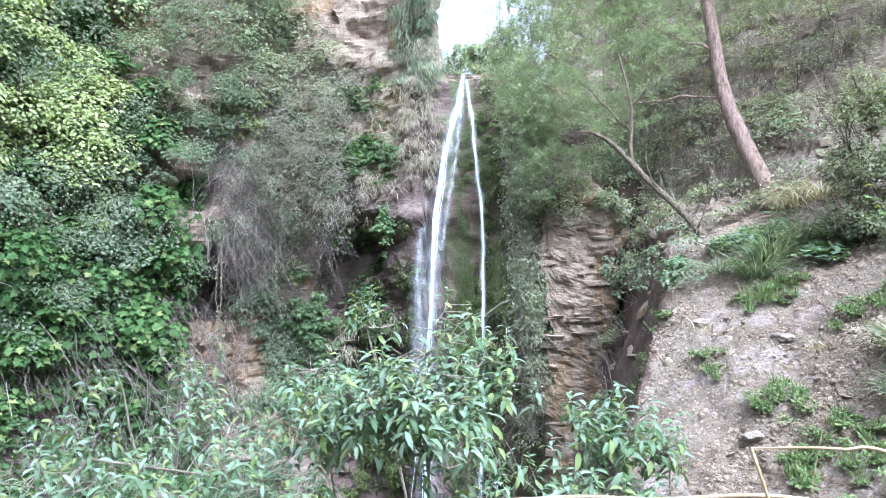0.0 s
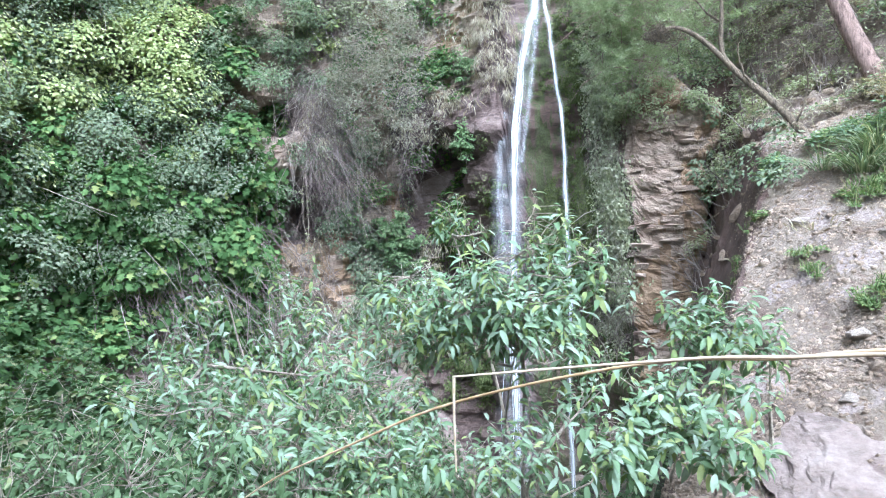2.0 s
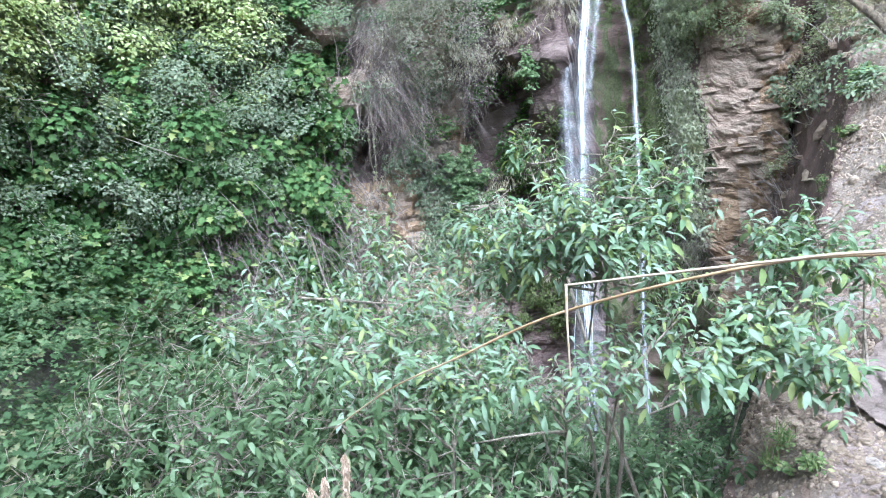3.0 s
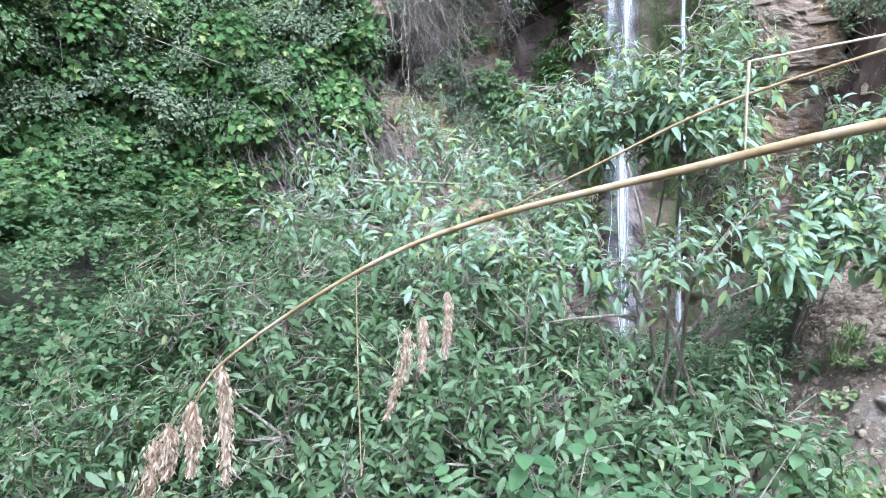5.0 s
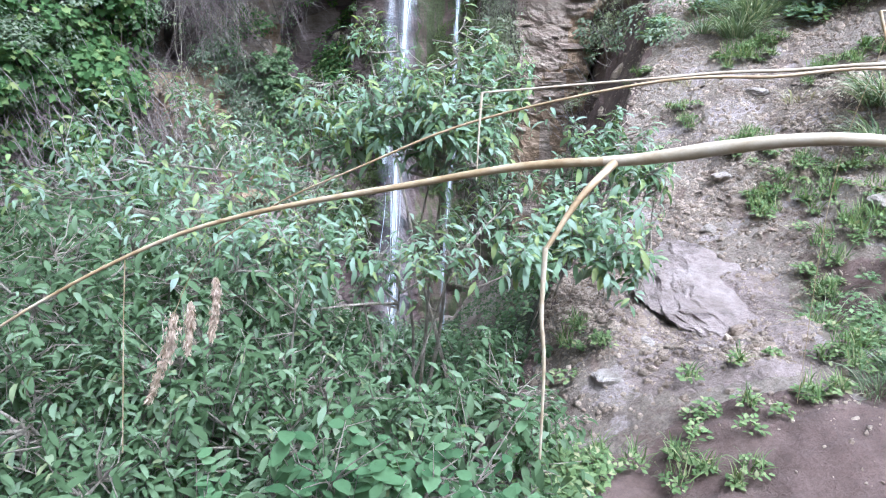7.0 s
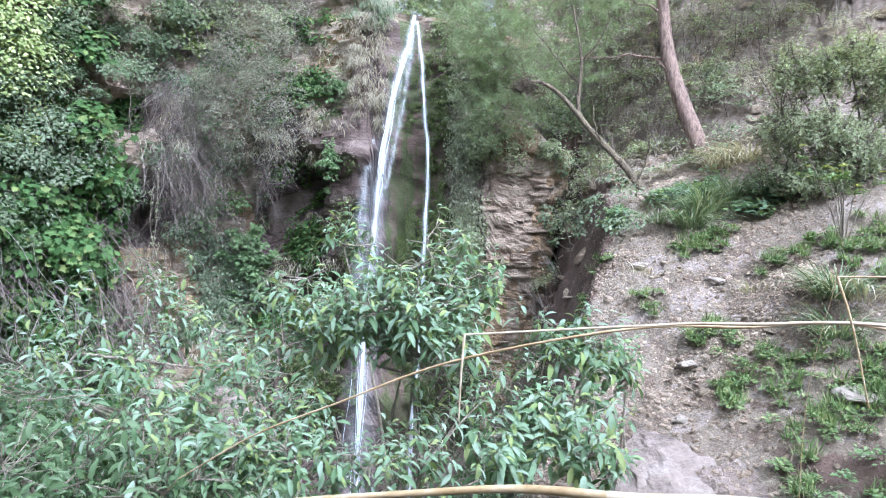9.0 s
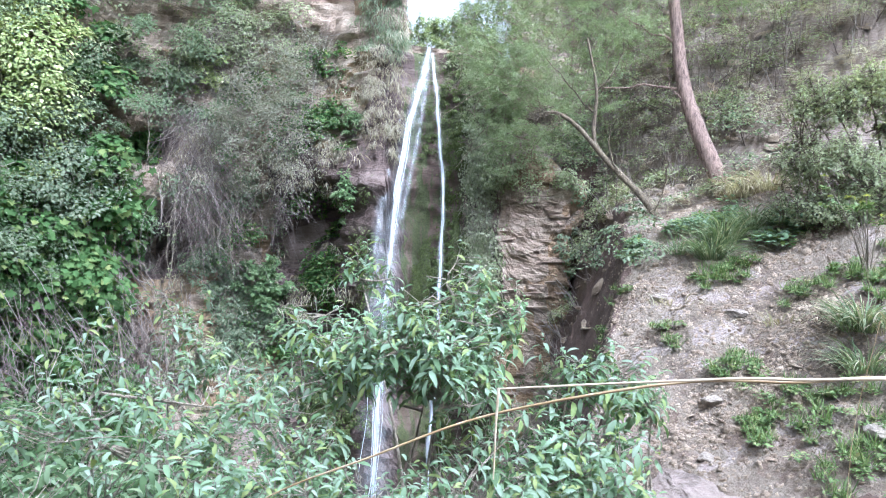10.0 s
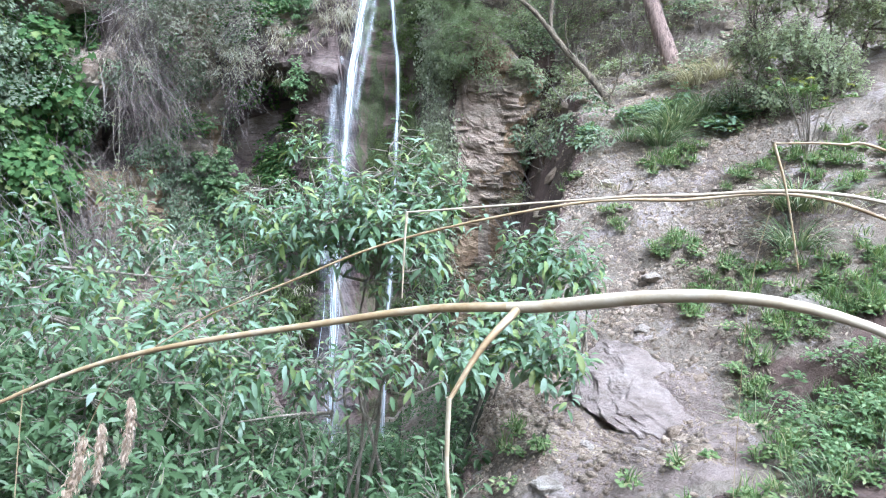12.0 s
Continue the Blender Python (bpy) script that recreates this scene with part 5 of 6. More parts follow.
# ---------------------------------------------------------------- plants on the ground
def ground_pick(n, x0, x1, y0, y1, where=None):
    m = n * 6 if where else n
    x, y = rng.uniform(x0, x1, m), rng.uniform(y0, y1, m)
    if where:
        keep = rng.random(m) < where(x, y)
        x, y = x[keep][:n], y[keep][:n]
    z = ground_full(x, y)
    e = 0.05
    nn = unit(np.stack([(ground_full(x - e, y) - ground_full(x + e, y)), (ground_full(x, y - e) - ground_full(x, y + e)), np.full_like(x, 2 * e)], -1))
    return np.stack([x, y, z], -1), nn


def gully(x, y):
    return smooth(0.0, 0.5, lip(y) - 0.55 * box(y, 3.3, 5.4, 0.3) - x)


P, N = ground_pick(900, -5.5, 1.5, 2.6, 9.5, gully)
cover("gully_weed", "tangled green undergrowth on the gully floor", "undergrowth", L_SHADED, [clumps(SMALL, P + np.array([0, 0, 0.12]), N, 0.28, 60, 0.05, 0.03, flat=1.2)])
P, N = ground_pick(700, -7.4, -2.4, 1.0, 8.0)
cover("bank_bramble", "lobed green leaves of brambles along the bank", "bramble", L_SHADED, [clumps(LOBED, P + np.array([0, 0, 1]) * rng.uniform(0.0, 0.9, (len(P), 1)), N, 0.3, 50, 0.07, 0.065, flat=1.3)])
P, N = ground_pick(900, -4.4, -1.2, 7.3, 10.4)
sz = 0.05 * np.exp(rng.normal(scale=0.6, size=len(P)))
base_v = np.array([(1, 0, 0), (-0.9, 0.2, 0.1), (0.1, 0.8, -0.1), (0, -0.75, 0.1), (0.2, 0.1, 0.45), (-0.1, 0, -0.4)])
base_f = np.array([(0, 2, 4), (2, 1, 4), (1, 3, 4), (3, 0, 4), (2, 0, 5), (1, 2, 5), (3, 1, 5), (0, 3, 5)])
ax = unit(np.cross(N, rand_dirs(len(P))))
az = unit(N + 0.4 * rand_dirs(len(P)))
ay = unit(np.cross(az, ax))
gv = P[:, None] + sz[:, None, None] * (base_v[None, :, 0:1] * ax[:, None] + base_v[None, :, 1:2] * ay[:, None] + base_v[None, :, 2:3] * az[:, None])
gfc = base_f[None] + (np.arange(len(P)) * len(base_v))[:, None, None]
tagged(new("talus_rubble", mesh_of("talus_rubble", gv.reshape(-1, 3), gfc.reshape(-1, 3), ROCK)), "broken tan rocks on the talus below the cliff", "rubble", kind="stuff")
P, N = ground_pick(430, -4.4, -1.2, 7.0, 10.3)
cover("talus_weed", "green weeds and creepers on the rubble below the cliff", "weeds", L_SHADED, [clumps(SMALL, P, N, 0.22, 44, 0.055, 0.032, flat=0.7)])


def tuft(name, label, at, blades, height, mat, spread_r=0.12, arch=0.9, width=0.0032):
    at = np.array(at, float)
    at[2] = ground_full(at[:1], at[1:2])[0] - 0.03
    ob = thing(name, label, "grass", tuple(at))
    d = rand_dirs(blades)
    d[:, 2] = np.abs(d[:, 2]) + 0.6
    l = height * rng.uniform(0.5, 1.2, blades)
    a = rng.uniform(0, 2 * np.pi, blades)
    o = np.stack([np.cos(a), np.sin(a), 0 * a], -1)
    pos = at + o * rng.uniform(0, spread_r, (blades, 1))
    d0 = unit(o * rng.uniform(0.1, 1.2, (blades, 1)) + 0.25 * rand_dirs(blades) + np.array([0, 0, 1.0]))
    pieces = []
    ns = 5
    pts = [pos]
    cur, step = d0, l / ns
    for q in range(ns):
        pts.append(pts[-1] + cur * step[:, None])
        cur = unit(cur + o * arch * 0.25 - np.array([0, 0, 0.28 * arch * (q + 1) / 2]))
    pts = np.stack(pts, 1)
    side = unit(np.cross(d0, np.array([0, 0, 1.0]) + 0.3 * rand_dirs(blades)))
    wd = width * np.array([0.8, 1, 0.95, 0.8, 0.5, 0.08])
    L, R = pts + side[:, None] * wd[None, :, None], pts - side[:, None] * wd[None, :, None]
    v = np.stack([L, R], 2).reshape(-1, 3)
    k = np.arange(ns) * 2
    f = np.stack([k, k + 1, k + 3, k + 2], -1)[None] + (np.arange(blades) * 2 * (ns + 1))[:, None, None]
    part("blade_mass", mesh_of("blade_mass", v, f.reshape(-1, 4), mat), ob, kind="stuff")
    return ob


T_GREEN = "arching tuft of green grass on the stony slope"
for x, y, n, h in ((2.75, 7.3, 520, 0.5), (2.95, 7.5, 620, 0.55), (3.3, 7.6, 480, 0.45), (3.55, 7.3, 400, 0.42), (3.2, 5.4, 480, 0.45), (3.05, 5.1, 360, 0.38), (2.5, 7.6, 150, 0.4), (3.9, 7.0, 200, 0.5)):
    tuft("grass_tuft", T_GREEN, (x, y, 0), int(n * 0.6), h, L_GRASS, 0.16, 0.9, 0.0048)
T_DRY = "dry straw-coloured grass tuft below the pine"
for x, y, n, h in ((3.62, 8.5, 360, 0.7), (3.8, 8.3, 300, 0.65), (3.5, 8.4, 200, 0.5), (3.35, 5.3, 90, 0.6), (2.85, 6.0, 60, 0.3), (2.2, 6.8, 60, 0.25)):
    tuft("dry_tuft", T_DRY, (x, y, 0), int(n * 0.6), 0.85 * h, L_DRY, 0.24, 1.3, 0.006)


def weed_patch(label, x, y, rx, ry, n, mat=None, shape=OVATE, size=0.03, radius=0.07, lift=0.01):
    n = int(n * 1.3)
    a, r = rng.uniform(0, 2 * np.pi, n), np.sqrt(rng.random(n)) * rng.uniform(0.6, 1.25, n)
    px, py = x + rx * r * np.cos(a), y + ry * r * np.sin(a)
    P = np.stack([px, py, ground_full(px, py) + lift], -1)
    N = np.tile([0, -0.3, 0.95], (n, 1))
    return cover("weed_patch", label, "weeds", mat or L_WEED, [clumps(shape, P, N, radius, 46, size, size * 0.6)] + ([clumps(BLADE, P[::2], N[::2], radius, 30, 0.09, 0.006, -0.6)] if mat is None else []))


W_GREEN = "fresh green weeds growing on the stony slope"
for x, y, rx, ry, n in ((2.75, 6.9, .45, .2, 26), (2.55, 5.0, .45, .3, 34), (2.9, 4.5, .45, .3, 34), (2.35, 4.2, .2, .2, 10), (2.3, 5.6, .25, .25, 14), (3.3, 4.6, .5, .4, 40),
                        (2.9, 3.7, .5, .4, 50), (2.35, 3.2, .3, .4, 10), (2.7, 3.0, .4, .4, 20), (3.4, 3.6, .6, .5, 60), (1.9, 3.2, .8, .4, 14), (2.3, 3.6, .5, .4, 14), (1.2, 2.9, .6, .3, 12), (0.75, 3.9, .15, .25, 6), (3.3, 6.2, .4, .3, 22), (3.9, 5.8, .5, .5, 40), (1.95, 6.3, .15, .2, 6), (1.75, 7.4, .25, .4, 14)):
    weed_patch(W_GREEN, x, y, rx, ry, n)
for x, y, rx, ry, n in ((2.35, 3.45, .4, .4, 14), (2.75, 3.2, .5, .4, 16), (2.6, 3.9, .35, .3, 10)):
    weed_patch("lush tall weeds and grass at the side of the path", x, y, rx, ry, n, L_FERN, SMALL, 0.036, 0.12, 0.05)
    for q in range(4):
        tuft("grass_tuft", "loose tuft of green grass beside the path", (x + rng.uniform(-rx, rx), y + rng.uniform(-ry, ry), 0), 90, rng.uniform(0.2, 0.34), L_GRASS, 0.1, 0.8, 0.0022)
weed_patch("blue-green leafy herbs below the olive bush", 3.6, 7.2, .35, .2, 26, L_SHRUB, OVATE, 0.07, 0.15)
weed_patch("small blue-green herb on the edge of the scree", 2.05, 7.9, .15, .15, 9, L_SHRUB, SMALL, 0.06, 0.16)
weed_patch("blue-green herbs on the bank below the pine", 2.95, 8.0, .4, .2, 34, L_SHRUB, SMALL, 0.06, 0.16)

# bushes and small trees on the hillside
shrub("olive_bush", "loose grey-green olive-like bush on the slope", (4.5, 7.3, 1.9), [(3.83, 7.20, 3.24, 0.35, 0.30, 0.35), (4.36, 7.20, 3.36, 0.41, 0.30, 0.41), (3.95, 7.00, 2.63, 0.51, 0.30, 0.34), (3.60, 7.20, 2.66, 0.23, 0.23, 0.35), (4.20, 6.80, 2.38, 0.33, 0.30, 0.33), (3.67, 7.10, 2.18, 0.35, 0.30, 0.21), (4.01, 6.90, 2.11, 0.34, 0.30, 0.22), (4.89, 7.20, 3.01, 0.47, 0.30, 0.64)], 2300, leaf=0.044, width=0.45, mat=L_PALE, shape=SMALL, per=20, stem_mat=DEAD_BARK)
P, N = ground_pick(2000, 1.2, 7.5, 9.0, 15, lambda x, y: smooth(-0.6, 0.15, vnoise(np.stack([x, y, 0 * x], -1) * 0.9 + 2)))
cover("hill_scrub", "pale dull green scrub growing over the rocky hillside", "scrub", L_PALE, [clumps(SMALL, P + N * 0.1, N, 0.2, 42, 0.045, 0.022)])
P, N = ground_pick(700, 1.4, 7.5, 9.0, 14)
twigs = []
for p0, n0 in zip(P, N):
    for q in range(4):
        e = p0 + (n0 * 0.5 + np.array([0, 0, 0.5]) + rng.normal(scale=0.35, size=3)) * rng.uniform(0.15, 0.6)
        twigs.append(tube(np.stack([p0, (p0 + e) / 2 + rng.normal(scale=0.03, size=3), e]), np.array([0.006, 0.004, 0.002]), 3))
cover("hill_twigs", "bare greyish brown twigs of dry scrub on the hillside", "scrub", ROOT, twigs)
P, N = ground_pick(520, 0.9, 7.0, 8.6, 14, lambda x, y: smooth(-0.25, 0.25, vnoise(np.stack([x, y, 0 * x], -1) * 1.1 + 8)))
cover("hill_weed", "green weeds between the hillside ledges", "weeds", L_GRASS, [clumps(SMALL, P + N * 0.05, N, 0.22, 60, 0.055, 0.03)])
P, N = ground_pick(110, 0.5, 2.4, 10.4, 12.0)
cover("ledge_scrub", "creepers and scrub over the top of the rock pillar", "scrub", L_PALE, [clumps(SMALL, P + N * 0.05, N, 0.2, 60, 0.045, 0.026, 0.8)])
# trees behind the lip of the fall
for nm, lb, rt, bl, tp in (("notch_tree", "light green tree leaning over the top of the fall", (0.7, 12.3, 4.6), [(0.7, 12.0, 5.7, .7, .5, .7), (0.45, 11.7, 5.0, .45, .4, .5), (1.1, 11.5, 6.4, .8, .5, .8), (0.05, 11.9, 5.25, .35, .25, .32), (0.3, 11.8, 5.6, .35, .3, .3), (-0.3, 12.2, 5.3, .25, .25, .3)], 430),
                           ("notch_bush", "green bush upstream behind the lip of the fall", (-0.3, 13.5, 4.2), [(-0.5, 13.3, 5.7, .6, .4, .5), (0.4, 13.4, 5.7, .6, .4, .5), (0.0, 13.2, 5.2, .8, .4, .4), (-0.3, 13.2, 6.0, .35, .3, .28), (0.2, 13.2, 6.0, .35, .3, .28)], 560)):
    shrub(nm, lb, rt, bl, tp, leaf=0.075, width=0.4, mat=L_PINE, shape=OVATE, per=20, category="tree" if "tree" in nm else "bush")
P, N = cliff_pick(100, lambda x, y, z: (y > 9) * box(x, -1.5, -0.75, 0.1) * box(z, 4.8, 7.0, 0.3))
cover("lip_grass", "grass and creepers hanging beside the lip of the fall", "grass", L_OLIVE, [clumps(BLADE, P, N, 0.2, 60, 0.13, 0.01, 1.6)])
P, N = cliff_pick(75, lambda x, y, z: (y > 9) * box(x, -1.35, -0.7, 0.08) * box(z, 3.3, 5.3, 0.3))
cover("lip_straw", "dry straw hanging beside the top of the fall", "grass", L_DRY, [clumps(BLADE, P, N, 0.2, 70, 0.12, 0.006, 1.6)])

# brambles near the camera
shrub("bramble", "fresh light green bramble below the path", (-0.1, 2.2, -1.4), [(-0.3, 1.95, 0.12, .28, .2, .2), (0.05, 2.1, -0.1, .35, .25, .25), (-0.6, 2.0, -0.1, .3, .2, .2)], 110, leaf=0.075, width=0.72, mat=L_BRAMBLE, shape=OVATE, per=6, single=120, stems=5)


# ---------------------------------------------------------------- stones of the slope
def stone_mesh(seed, mat):
    """An angular broken stone: the hull of a few points."""
    r = np.random.default_rng(seed)
    bm = bmesh.new()
    for c in unit(r.normal(size=(11, 3))) * r.uniform(0.75, 1.0, (11, 1)) * np.array([1.0, 0.75, 0.17]):
        bm.verts.new(Vector(c))
    bmesh.ops.convex_hull(bm, input=bm.verts)
    for v in [v for v in bm.verts if not v.link_faces]:
        bm.verts.remove(v)
    bmesh.ops.bevel(bm, geom=list(bm.edges), offset=0.025, segments=1, affect="EDGES")
    bmesh.ops.triangulate(bm, faces=list(bm.faces))
    me = bpy.data.meshes.new("stone")
    bm.to_mesh(me)
    bm.free()
    me.materials.append(mat)
    return me


BEDROCK = material("worn_bedrock", rock_build([(0.25, (0.205, 0.155, 0.13)), (0.45, (0.285, 0.225, 0.192)), (0.6, (0.35, 0.285, 0.248)), (0.78, (0.43, 0.36, 0.318))]))
PALE = material("pale_stone", rock_build([(0.25, (0.3, 0.25, 0.2)), (0.5, (0.41, 0.355, 0.295)), (0.75, (0.52, 0.465, 0.4))]))
stone_kinds = [stone_mesh(q, STONE) for q in range(12)]


def scree(x, y):
    edge = lip(y)
    return smooth(-0.5, 0.2, x - edge) * (1 - 0.7 * smooth(1.6, 3.0, x - edge)) * (0.35 + smooth(-0.2, 0.4, vnoise(np.stack([x, y, 0 * x], -1) * 1.7))) * (0.12 + 0.88 * smooth(3.1, 3.8, y - 1.0 * smooth(2.0, 2.4, x)))


def plates(P, sz, ax, ay, az):
    """Flat broken stones: five-sided plates, each with its own outline and thickness."""
    n = len(P)
    a = np.linspace(0, 2 * np.pi, 5, endpoint=False)[None] + rng.uniform(-0.4, 0.4, (n, 5))
    r = rng.uniform(0.6, 1.15, (n, 5)) * sz[:, None]
    h = sz * rng.uniform(0.12, 0.4, n)
    flat = (np.cos(a) * r)[..., None] * ax[:, None] + 0.75 * (np.sin(a) * r)[..., None] * ay[:, None]
    lift = az[:, None] * (h[:, None] * rng.uniform(0.7, 1.2, (n, 5)))[..., None]
    v = np.concatenate([P[:, None] + 0.86 * flat + lift, P[:, None] + flat - az[:, None] * h[:, None, None]], 1)
    k = np.arange(5)
    k2 = (k + 1) % 5
    f = np.vstack([np.array([(0, 1, 2), (0, 2, 3), (0, 3, 4)]), np.stack([k, k + 5, k2 + 5], -1), np.stack([k, k2 + 5, k2], -1)])
    return v, f[None] + (np.arange(n) * 10)[:, None, None]


P, N = ground_pick(300, 0.5, 4.0, 3.0, 8.3, scree)
for p, nrm in zip(P, N):
    ob = new("stone", stone_kinds[rng.integers(12)])
    ob.parent = ground
    s = float(0.032 * np.exp(rng.normal(scale=0.55)))
    ob.location = Vector(p) + Vector(nrm) * s * 0.02
    ob.rotation_euler = (rng.uniform(-0.5, 0.5), rng.uniform(-0.5, 0.5), rng.uniform(0, 6.28))
    ob.scale = (s, s, s)
P, N = ground_pick(13000, 0.4, 4.5, 2.4, 8.6, scree)
base_v = np.array([(1, 0, 0), (-0.9, 0.2, 0.1), (0.1, 0.8, -0.1), (0, -0.75, 0.1), (0.2, 0.1, 0.45), (-0.1, 0, -0.4)])
base_f = np.array([(0, 2, 4), (2, 1, 4), (1, 3, 4), (3, 0, 4), (2, 0, 5), (1, 2, 5), (3, 1, 5), (0, 3, 5)])
sz = np.minimum(0.0085 * np.exp(rng.normal(scale=0.7, size=len(P))), 0.04)
ax, ay = unit(rng.normal(size=(len(P), 3))), rand_dirs(len(P))
az = unit(np.cross(ax, ay))
ay = np.cross(az, ax)
gv = P[:, None] + sz[:, None, None] * (base_v[None, :, 0:1] * ax[:, None] + base_v[None, :, 1:2] * ay[:, None] + base_v[None, :, 2:3] * az[:, None])
gfc = base_f[None] + (np.arange(len(P)) * len(base_v))[:, None, None]
tagged(new("gravel", mesh_of("gravel", gv.reshape(-1, 3), gfc.reshape(-1, 3), STONE)), "loose grey gravel over the scree slope", "gravel", kind="stuff")
P, N = ground_pick(15000, 0.3, 4.4, 2.6, 8.6, scree)
Q, M = ground_pick(3400, 0.3, 1.75, 3.3, 4.9, lambda x, y: smooth(-0.3, 0.3, vnoise(np.stack([x, y, 0 * x], -1) * 2.6 + 5)))
P, N = np.vstack([P, Q]), np.vstack([N, M])
sz = 0.0125 * np.exp(rng.normal(scale=0.55, size=len(P)))
ax = unit(np.cross(N, rand_dirs(len(P))) + 0.2 * rand_dirs(len(P)))
az = unit(N + 0.3 * rand_dirs(len(P)))
ay = unit(np.cross(az, ax))
gv, gfc = plates(P, sz, ax, ay, az)
tagged(new("rubble", mesh_of("rubble", gv.reshape(-1, 3), gfc.reshape(-1, 3), STONE)), "broken grey rubble bedded in the scree slope", "rubble", kind="stuff")


def boulder(label, at, size, seed, turn=0.0, mat=None, lumps=1.0, tilt=0.0):
    bm = bmesh.new()
    bmesh.ops.create_icosphere(bm, subdivisions=5 if max(size) > 0.5 else 3, radius=1.0)
    r = np.random.default_rng(seed)
    C = np.array([v.co for v in bm.verts])
    for n, l in zip(unit(r.normal(size=(9, 3))), r.uniform(0.55, 0.9, 9)):
        d = C @ n
        C = C - n[None] * np.maximum(d - l, 0)[:, None]
    C = C * (1 + lumps * (0.16 * fbm(C * 1.7 + seed)[:, None] + 0.12 * (1 - 2 * np.abs(fbm(C * 3 + seed)))[:, None] + 0.12 * fbm(C * 6 + seed)[:, None] + 0.1 * fbm(C * 15 + seed)[:, None])) * np.array(size)
    for v, c in zip(bm.verts, C):
        v.co = Vector(c)
    me = bpy.data.meshes.new("boulder")
    bm.to_mesh(me)
    bm.free()
    me.materials.append(mat or STONE)
    ob = new("boulder", me)
    z = ground_full(np.array([at[0]]), np.array([at[1]]))[0]
    ob.matrix_world = pose(at[0], at[1], z + at[2], tilt, 0, turn)
    return tagged(ob, label, "rock", "rocks of the slope")


boulder("broad grey bedrock slab with a worn sloping top", (1.78, 4.48, -0.15), (0.6, 0.56, 0.15), 7, 35, BEDROCK, 0.7, 24)
boulder("pale flat stone sunk in the slope", (2.95, 4.6, 0.0), (0.2, 0.16, 0.06), 9, 10, PALE)
boulder("rounded stone at the gully's edge", (0.5, 4.72, 0.0), (0.14, 0.12, 0.1), 12, 0, PALE)
boulder("brown rock under the pine's roots", (3.75, 8.7, -0.1), (0.3, 0.26, 0.2), 15, 30, HILL)

P, N = ground_pick(22, 1.9, 2.5, 7.6, 10.2)
cover("edge_scrub", "dull green creepers over the edge beside the rock pillar", "scrub", L_OLIVE, [clumps(SMALL, P + N * 0.05, N, 0.2, 60, 0.055, 0.03, 0.8)])
P, N = ground_pick(420, 2.2, 6.5, 8.6, 13.5)
cover("hill_grass", "dry pale grass on the hillside", "grass", L_DRY, [clumps(BLADE, P, N, 0.2, 44, 0.16, 0.008, 0.6)])

# rock ledges of the hillside
for q in range(11):
    x, y = rng.uniform(2.9, 6.0), rng.uniform(9.6, 13.0)
    boulder("grey layered rock ledge on the hillside", (x, y, -0.1), (rng.uniform(0.2, 0.38), rng.uniform(0.18, 0.3), rng.uniform(0.1, 0.18)), 40 + q, rng.uniform(-25, 25), HILL, 0.8)

weed_patch("low green weeds on the lip of the gully", 0.5, 2.85, .25, .3, 26, L_WEED, SMALL, 0.042, 0.12)
weed_patch("low green weeds below the path", 0.1, 2.1, .45, .4, 60, L_WEED, SMALL, 0.042, 0.15)
weed_patch("low green weeds below the path", -0.9, 1.4, .8, .4, 80, L_LOW, SMALL, 0.045, 0.15)
P, N = ground_pick(70, -5.4, -3.0, 3.0, 7.5)
cover("bank_scrub", "dull small-leaved scrub along the bank", "scrub", L_SHADED, [clumps(SMALL, P + np.array([0, 0, 1]) * rng.uniform(0.3, 1.0, (len(P), 1)), N, 0.32, 120, 0.05, 0.03, flat=1.0)])

for x, y, a, b, c, sd in ((1.43, 3.66, 0.09, 0.06, 0.035, 61), (0.86, 3.5, 0.09, 0.08, 0.04, 62), (1.15, 3.9, 0.06, 0.05, 0.035, 63), (1.85, 5.0, 0.08, 0.06, 0.04, 64), (2.05, 5.45, 0.12, 0.08, 0.05, 65), (2.6, 6.3, 0.1, 0.08, 0.04, 66), (2.1, 6.9, 0.09, 0.07, 0.04, 67)):
    boulder("small pale stone lying on the scree slope", (x, y, -0.005), (a, b, c), sd, 40 * sd, PALE)


# slabs standing out of the rock faces
def slabs(name, P, N, size, parent, mat, kinds):
    for p, nrm in zip(P, N):
        ob = new(name, kinds[rng.integers(len(kinds))])
        ob.parent = parent
        side = Vector(nrm).cross(Vector((0, 0, 1))).normalized()
        up = Vector((0, 0, 1)) + Vector(rng.normal(scale=0.12, size=3))
        m = Matrix((side, up.cross(side).normalized(), up.normalized())).transposed().to_4x4()
        sc = size * float(np.exp(rng.normal(scale=0.4)))
        ob.matrix_basis = Matrix.Translation(Vector(p)) @ m @ Matrix.Diagonal((sc * 1.3, sc * 0.7, sc, 1))


slab_kinds = [stone_mesh(q, ROCK) for q in range(30, 40)]


# courses of broken limestone on the pillar's face
def block_mesh(seed, jag):
    r = np.random.default_rng(seed)
    bm = bmesh.new()
    bmesh.ops.create_cube(bm, size=1.0)
    for v in bm.verts:
        v.co += Vector(r.uniform(-jag, jag, 3))
    bmesh.ops.bevel(bm, geom=list(bm.edges), offset=0.1, segments=1, affect="EDGES")
    me = bpy.data.meshes.new("rock_slab")
    bm.to_mesh(me)
    bm.free()
    me.materials.append(ROCK)
    return me


